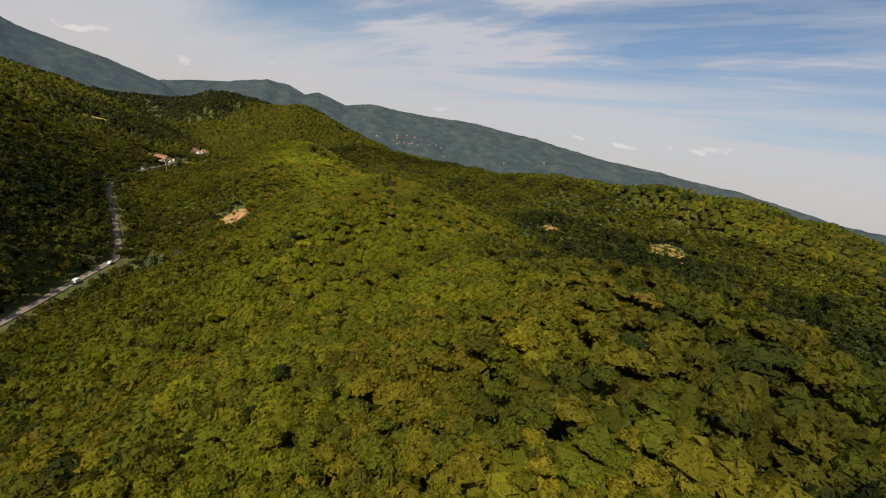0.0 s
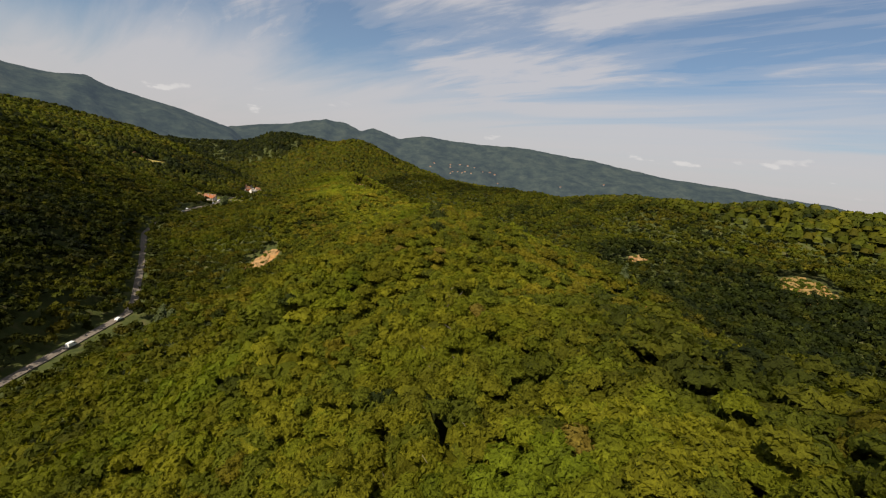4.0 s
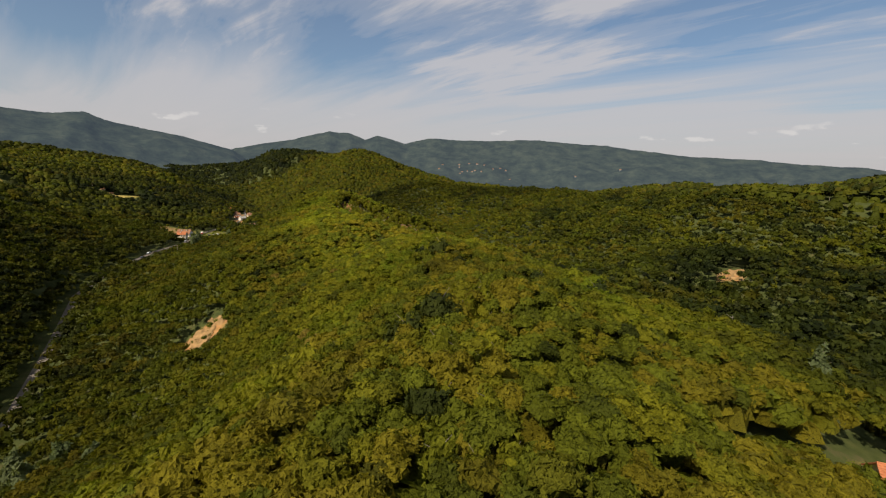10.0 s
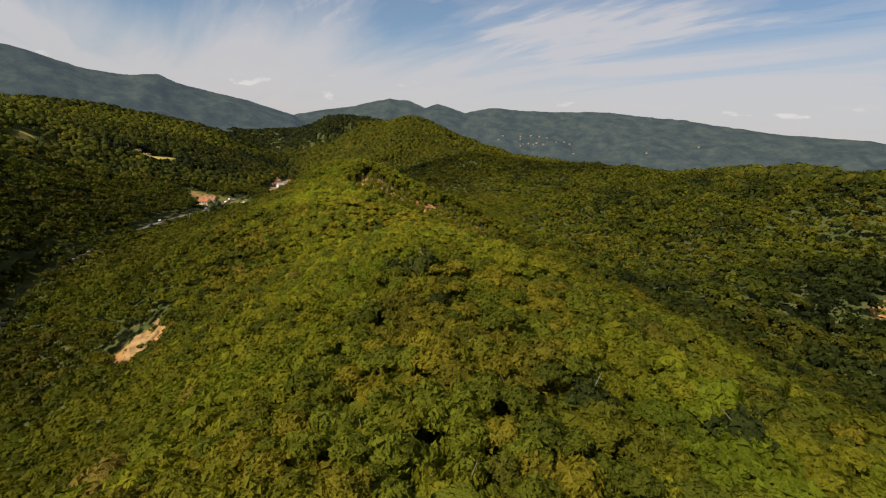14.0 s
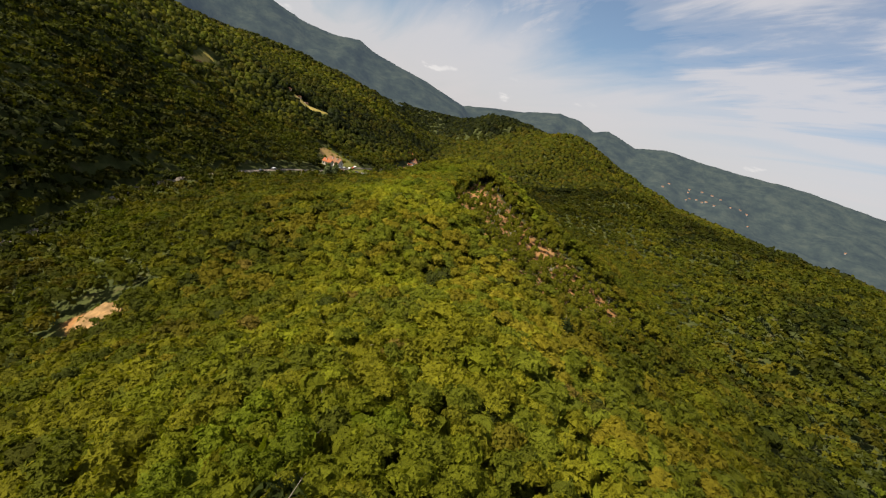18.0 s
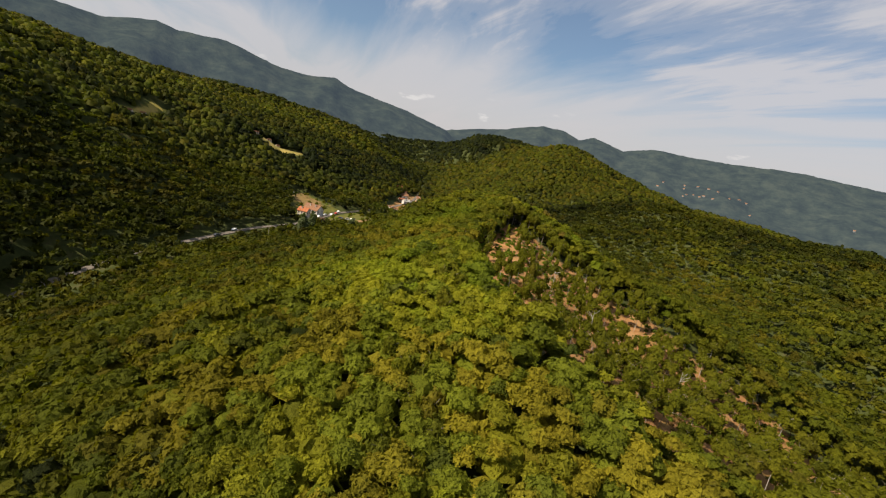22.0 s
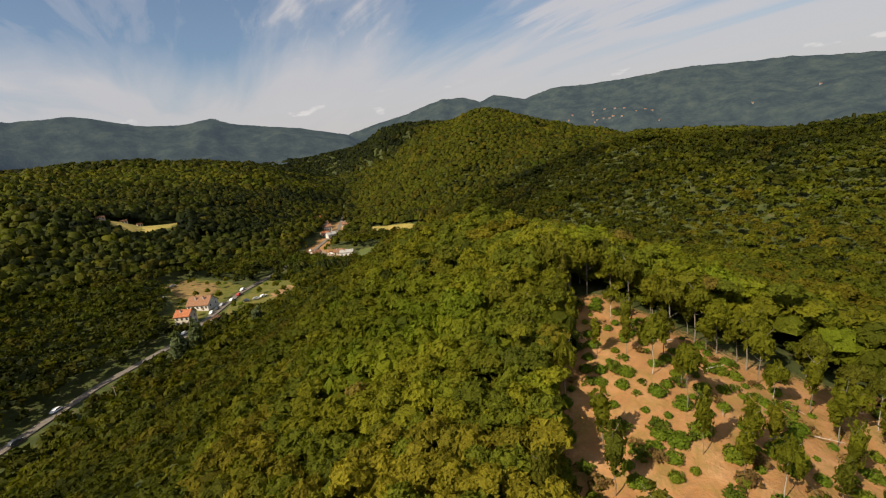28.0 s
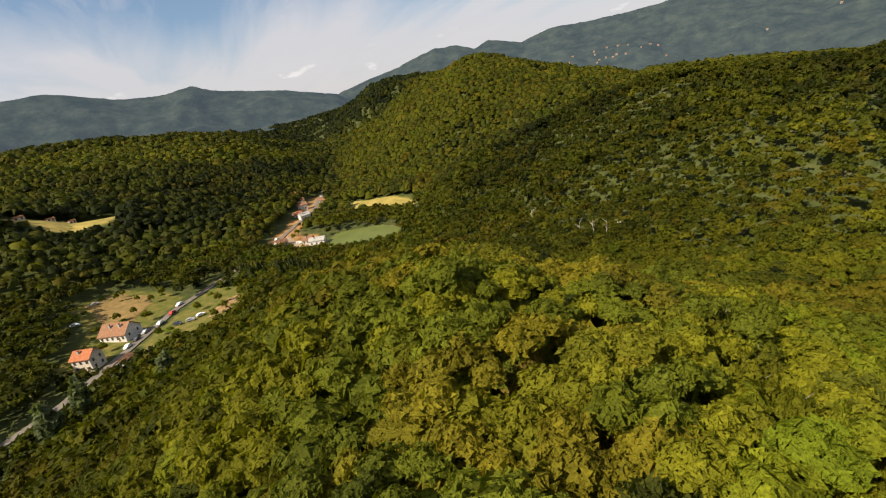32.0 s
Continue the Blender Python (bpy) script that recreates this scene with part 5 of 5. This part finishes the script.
def low_growth(name, places, sizes, tint, seed, label):
    """Low rounded growth joined into one sheet of stuff."""
    p = np.array(places, float)
    r = np.random.RandomState(seed)
    rad = r.uniform(*sizes, len(p))
    shapes = [crown_shape(60, seed + i, "round", 0.24, 1) for i in range(3)]
    col = np.array(tint) * r.uniform(0.7, 1.3, (len(p), 1))
    return forest_mesh(name, p[:, 0], p[:, 1], relief(p[:, 0], p[:, 1]), rad, rad * 1.05, col, shapes, r.randint(0, 3, len(p)), label)


bank_growth = spaced_points(SCARS[0], 1.8, 14, 58) + spaced_points(SCARS[1], 2.0, 7, 59) + spaced_points(SCARS[2], 2.2, 120, 60)
low_growth("bank_shrubs", bank_growth, (0.8, 2.0), (0.070, 0.090, 0.010), 600, "green shrubs growing on the bare earth banks")
low_growth("clearing_shrubs", spaced_points(OPEN_WOOD, 2.0, 330, 45), (0.5, 1.2), (0.095, 0.125, 0.012), 610, "green shrubs scattered over the felled slope")
low_growth("dry_shrubs", spaced_points(OPEN_WOOD, 2.4, 210, 46, lower), (0.5, 1.3), (0.20, 0.125, 0.045), 620, "dry brown brushwood scattered over the felled slope")


def make_log(seed):
    r = random.Random(seed)
    bm = bmesh.new()
    p = Vector((0, 0, 0.1))
    for i in range(3):
        q = p + Vector((1.3, r.uniform(-0.2, 0.2), r.uniform(-0.05, 0.08)))
        tube(bm, p, q, 0.075 - 0.018 * i, 0.057 - 0.018 * i, 7)
        p = q
    for i in range(3):
        s = Vector((1.0 + i, 0, 0.1))
        tube(bm, s, s + Vector((r.uniform(0.3, 0.7), r.uniform(-0.6, 0.6), 0.25)), 0.03, 0.012, 5)
    me = bpy.data.meshes.new("log")
    bm.to_mesh(me)
    bm.free()
    me.materials.append(DEADWOOD)
    return tagged(new("log", me), "bleached felled log lying on the bare soil", "log", "felled logs in the clearing")


logs = [make_log(460 + i) for i in range(3)]
for i, (px, py) in enumerate(spaced_points(CLEARING, 3.6, 48, 47)):
    s = rng.uniform(0.4, 0.9)
    plant(logs[i % 3], px, py, height(px, py) + 0.3, s, s, rng.uniform(0, 6.28))


yard_bushes = spaced_points(YARD, 4.0, 16, 49) + spaced_points(ROADSIDE, 4.0, 12, 50)
for i, (px, py) in enumerate(yard_bushes):
    s = rng.uniform(0.8, 1.9)
    ob = plant(bushes[i % 4], px, py, height(px, py) + 0.2, s, s, rng.uniform(0, 6.28))
    ob["label"], ob["group"] = "rounded green bush on the dry grass by the road", "bushes by the road"


# small trees in the yards and beside the road
HOUSE_PLACES = [(-370, 615), (-355.8, 593), (-340.5, 597.5)] + [(h[0], h[1]) for h in hamlet] + [tuple(ob.matrix_basis.translation[:2]) for ob in scene.objects if ob.name.startswith(("car", "van", "pole"))]
for i, (px, py) in enumerate(spaced_points(YARD, 5.0, 15, 51) + spaced_points(ROADSIDE, 5.5, 9, 52) + spaced_points([(-352, 575), (-338, 600), (-322, 618), (-312, 600), (-322, 560), (-316, 530), (-330, 530)], 4.0, 16, 53) + spaced_points(HAMLET, 6.0, 26, 54)):
    if line_distance(np.array([px]), np.array([py]), ROAD)[0][0] < 6 or any(math.hypot(px - ax, py - ay) < 9.5 for ax, ay in HOUSE_PLACES):
        continue
    s = rng.uniform(0.45, 0.75)
    ob = plant(broad[i % 5], px, py, height(px, py), s, s * rng.uniform(0.9, 1.2), rng.uniform(0, 6.28))
    ob["label"], ob["group"] = "small rounded broadleaf tree on the grass near houses", "trees in the yards"


# trees with tall bare trunks along the clearing's edge
edge = [make_tree("edge_tree", "tall broadleaf tree with a bare trunk at the clearing's edge", 11.5, 2.4, BROADLEAF, 480 + i, leaves=380, leaf=0.13, base=0.5, thick=0.14) for i in range(3)]
ring = resample([(px, py, 0) for px, py in CLEARING + CLEARING[:1]], 3.1)
ring = ring[(ring[:, 0] < -118) & (ring[:, 1] > 494)]
for i, (px, py, _) in enumerate(ring):
    cx, cy = px + 110, py - 475
    d = math.hypot(cx, cy)
    ex, ey = px + cx / d * rng.uniform(1.2, 3.4), py + cy / d * rng.uniform(1.2, 3.4)
    plant(edge[i % 3], ex, ey, height(ex, ey), rng.uniform(0.62, 0.85), rng.uniform(0.7, 1.0), rng.uniform(0, 6.28), "trees round the clearing")


# ---- dead trees and other single trees ----
def make_dead(name, label, tall, seed):
    r = random.Random(seed)
    root = new(name)
    tagged(root, label, "dead tree")
    bm = bmesh.new()
    p = Vector((0, 0, -0.5))
    pts = [p]
    for i in range(5):
        q = Vector((r.uniform(-0.3, 0.3), r.uniform(-0.3, 0.3), tall * (i + 1) / 5))
        tube(bm, p, q, 0.2 - 0.035 * i, 0.165 - 0.035 * i)
        p = q
        pts.append(q)
    part("trunk", bm, DEADWOOD, root)
    for i in range(9):
        s = pts[2 + i % 3].lerp(pts[3 + i % 3], r.random())
        a, o = r.uniform(0, 6.28), r.uniform(0.8, 2.0)
        bm = bmesh.new()
        e1 = s + Vector((o * math.cos(a), o * math.sin(a), o * 0.5))
        tube(bm, s, e1, 0.06, 0.035, 5)
        tube(bm, e1, e1 + Vector((0.5 * math.cos(a + 0.6), 0.5 * math.sin(a + 0.6), 0.5)), 0.033, 0.012, 5)
        part("branch", bm, DEADWOOD, root)
    return root


dead = make_dead("dead_tree", "bleached leafless dead tree standing among green trees", 10.0, 7)
for i, (px, py, s) in enumerate(((-108, 468, 0.9), (-93, 455, 0.85), (82, 345, 1.25), (6, 86, 0.95), (-198, 722, 1.4), (-166, 690, 1.2), (-172, 694, 1.1), (-161, 688, 1.2), (-157, 692, 1.1), (-72, 452, 0.9))):
    plant(dead, px, py, height(px, py), s, s, i * 1.3, "dead trees")

spruce = make_tree("blue_spruce", "broad silvery blue spruce beside the cottage", 14.0, 3.6, SILVER, 501, "spire", 460, 0.22, base=0.1)
plant(spruce, 56.5, 255.5, height(56.5, 255.5), 1.0, 1.0, 0)
poplars = [make_tree("poplar", "tall pale green poplar beside the valley road", 16.0, 3.4, SILVER, 510 + i, "column", 420, 0.23, base=0.08) for i in range(2)]
for i, (px, py) in enumerate(((-160, 262), (-151, 258), (-147, 266), (-132, 262), (-318, 560), (-322, 572), (-298, 588))):
    plant(poplars[i % 2], px, py, height(px, py), rng.uniform(0.75, 1.0), rng.uniform(1.1, 1.5), i, "poplars by the road")
for px, py, s in ((-3, 265, 1.0), (12, 270, 1.05), (4, 262, 0.8), (-33, 305, 1.15), (-40, 308, 0.95), (-22, 224, 1.1), (-26, 219, 0.95), (-46, 392, 1.0), (-75, 380, 1.0)):
    plant(pine, px, py, height(px, py), s, s * 1.1, px, "pines on the ridge")
for i in range(16):
    f = i / 15
    px, py = 160 + 130 * f + rng.uniform(-5, 5), 545 - 110 * f + rng.uniform(-5, 5)
    plant(pine, px, py, height(px, py), rng.uniform(0.9, 1.25), rng.uniform(1.0, 1.4), i, "pines on the far crest")
fir = make_tree("fir_tree", "dark narrow fir in the plantation row", 13.0, 2.6, NEEDLE, 530, "spire", 150, 0.22, base=0.15)
for i in range(26):
    f = i / 25
    px, py = -405 + 66 * f + rng.uniform(-2, 2), 878 - 8 * f + rng.uniform(-4, 4)
    plant(fir, px, py, height(px, py), rng.uniform(0.85, 1.1), rng.uniform(0.9, 1.2), i, "plantation firs")

for i in range(34):
    f = i / 33
    px, py = FIR_BELT[0][0] + (FIR_BELT[1][0] - FIR_BELT[0][0]) * f + rng.uniform(-7, 7), FIR_BELT[0][1] + (FIR_BELT[1][1] - FIR_BELT[0][1]) * f + rng.uniform(-7, 7)
    if line_distance(np.array([px]), np.array([py]), ROAD)[0][0] > 5:
        plant(fir, px, py, height(px, py), rng.uniform(0.9, 1.25), rng.uniform(1.0, 1.4), i, "firs beside the road")

pole = new("utility_pole")
tagged(pole, "weathered wooden utility pole beside the valley road", "pole")
pole.matrix_basis = pose(-311, 528, height(-311, 528), 0, 0, 20)
bm = bmesh.new()
tube(bm, (0, 0, -0.5), (0, 0, 8.5), 0.16, 0.11, 8)
part("post", bm, DEADWOOD, pole)
box_part("crossarm", pole, WOOD, -0.9, 0.9, -0.06, 0.06, 7.9, 8.05)

# ---- villages on the far slopes ----
rng = random.Random(61)
for i in range(20):
    az = radians(rng.gauss(-3.4, 1.3) if i < 12 else rng.uniform(-14, 18))
    r = rng.uniform(3200, 3450)
    px, py = -70 + r * math.sin(az), 250 + r * math.cos(az)
    hit, place, *_ = far_hill.ray_cast(Vector((px, py, 2000)), Vector((0, 0, -1)))
    if not hit:
        continue
    ln, wd, hh = rng.uniform(8, 15), rng.uniform(6, 9), rng.uniform(3, 5)
    ob = new("far_house")
    tagged(ob, "pale house far off on the mountain slope", "house", "village on the mountain")
    ob.matrix_basis = pose(px, py, place.z, 0, 0, rng.uniform(-40, 40))
    box_part("wall", ob, HAZY_WALL, -ln / 2, ln / 2, -wd / 2, wd / 2, -6, hh)
    bm = bmesh.new()
    v = [bm.verts.new(p) for p in ((-ln / 2 - 1, -wd / 2 - 1, hh), (ln / 2 + 1, -wd / 2 - 1, hh), (ln / 2 + 1, wd / 2 + 1, hh), (-ln / 2 - 1, wd / 2 + 1, hh), (-ln / 2 - 1, 0, hh + 4), (ln / 2 + 1, 0, hh + 4))]
    for f in ((0, 1, 5, 4), (2, 3, 4, 5), (1, 2, 5), (3, 0, 4), (3, 2, 1, 0)):
        bm.faces.new([v[k] for k in f])
    part("roof", bm, ROOF_OLD, ob)
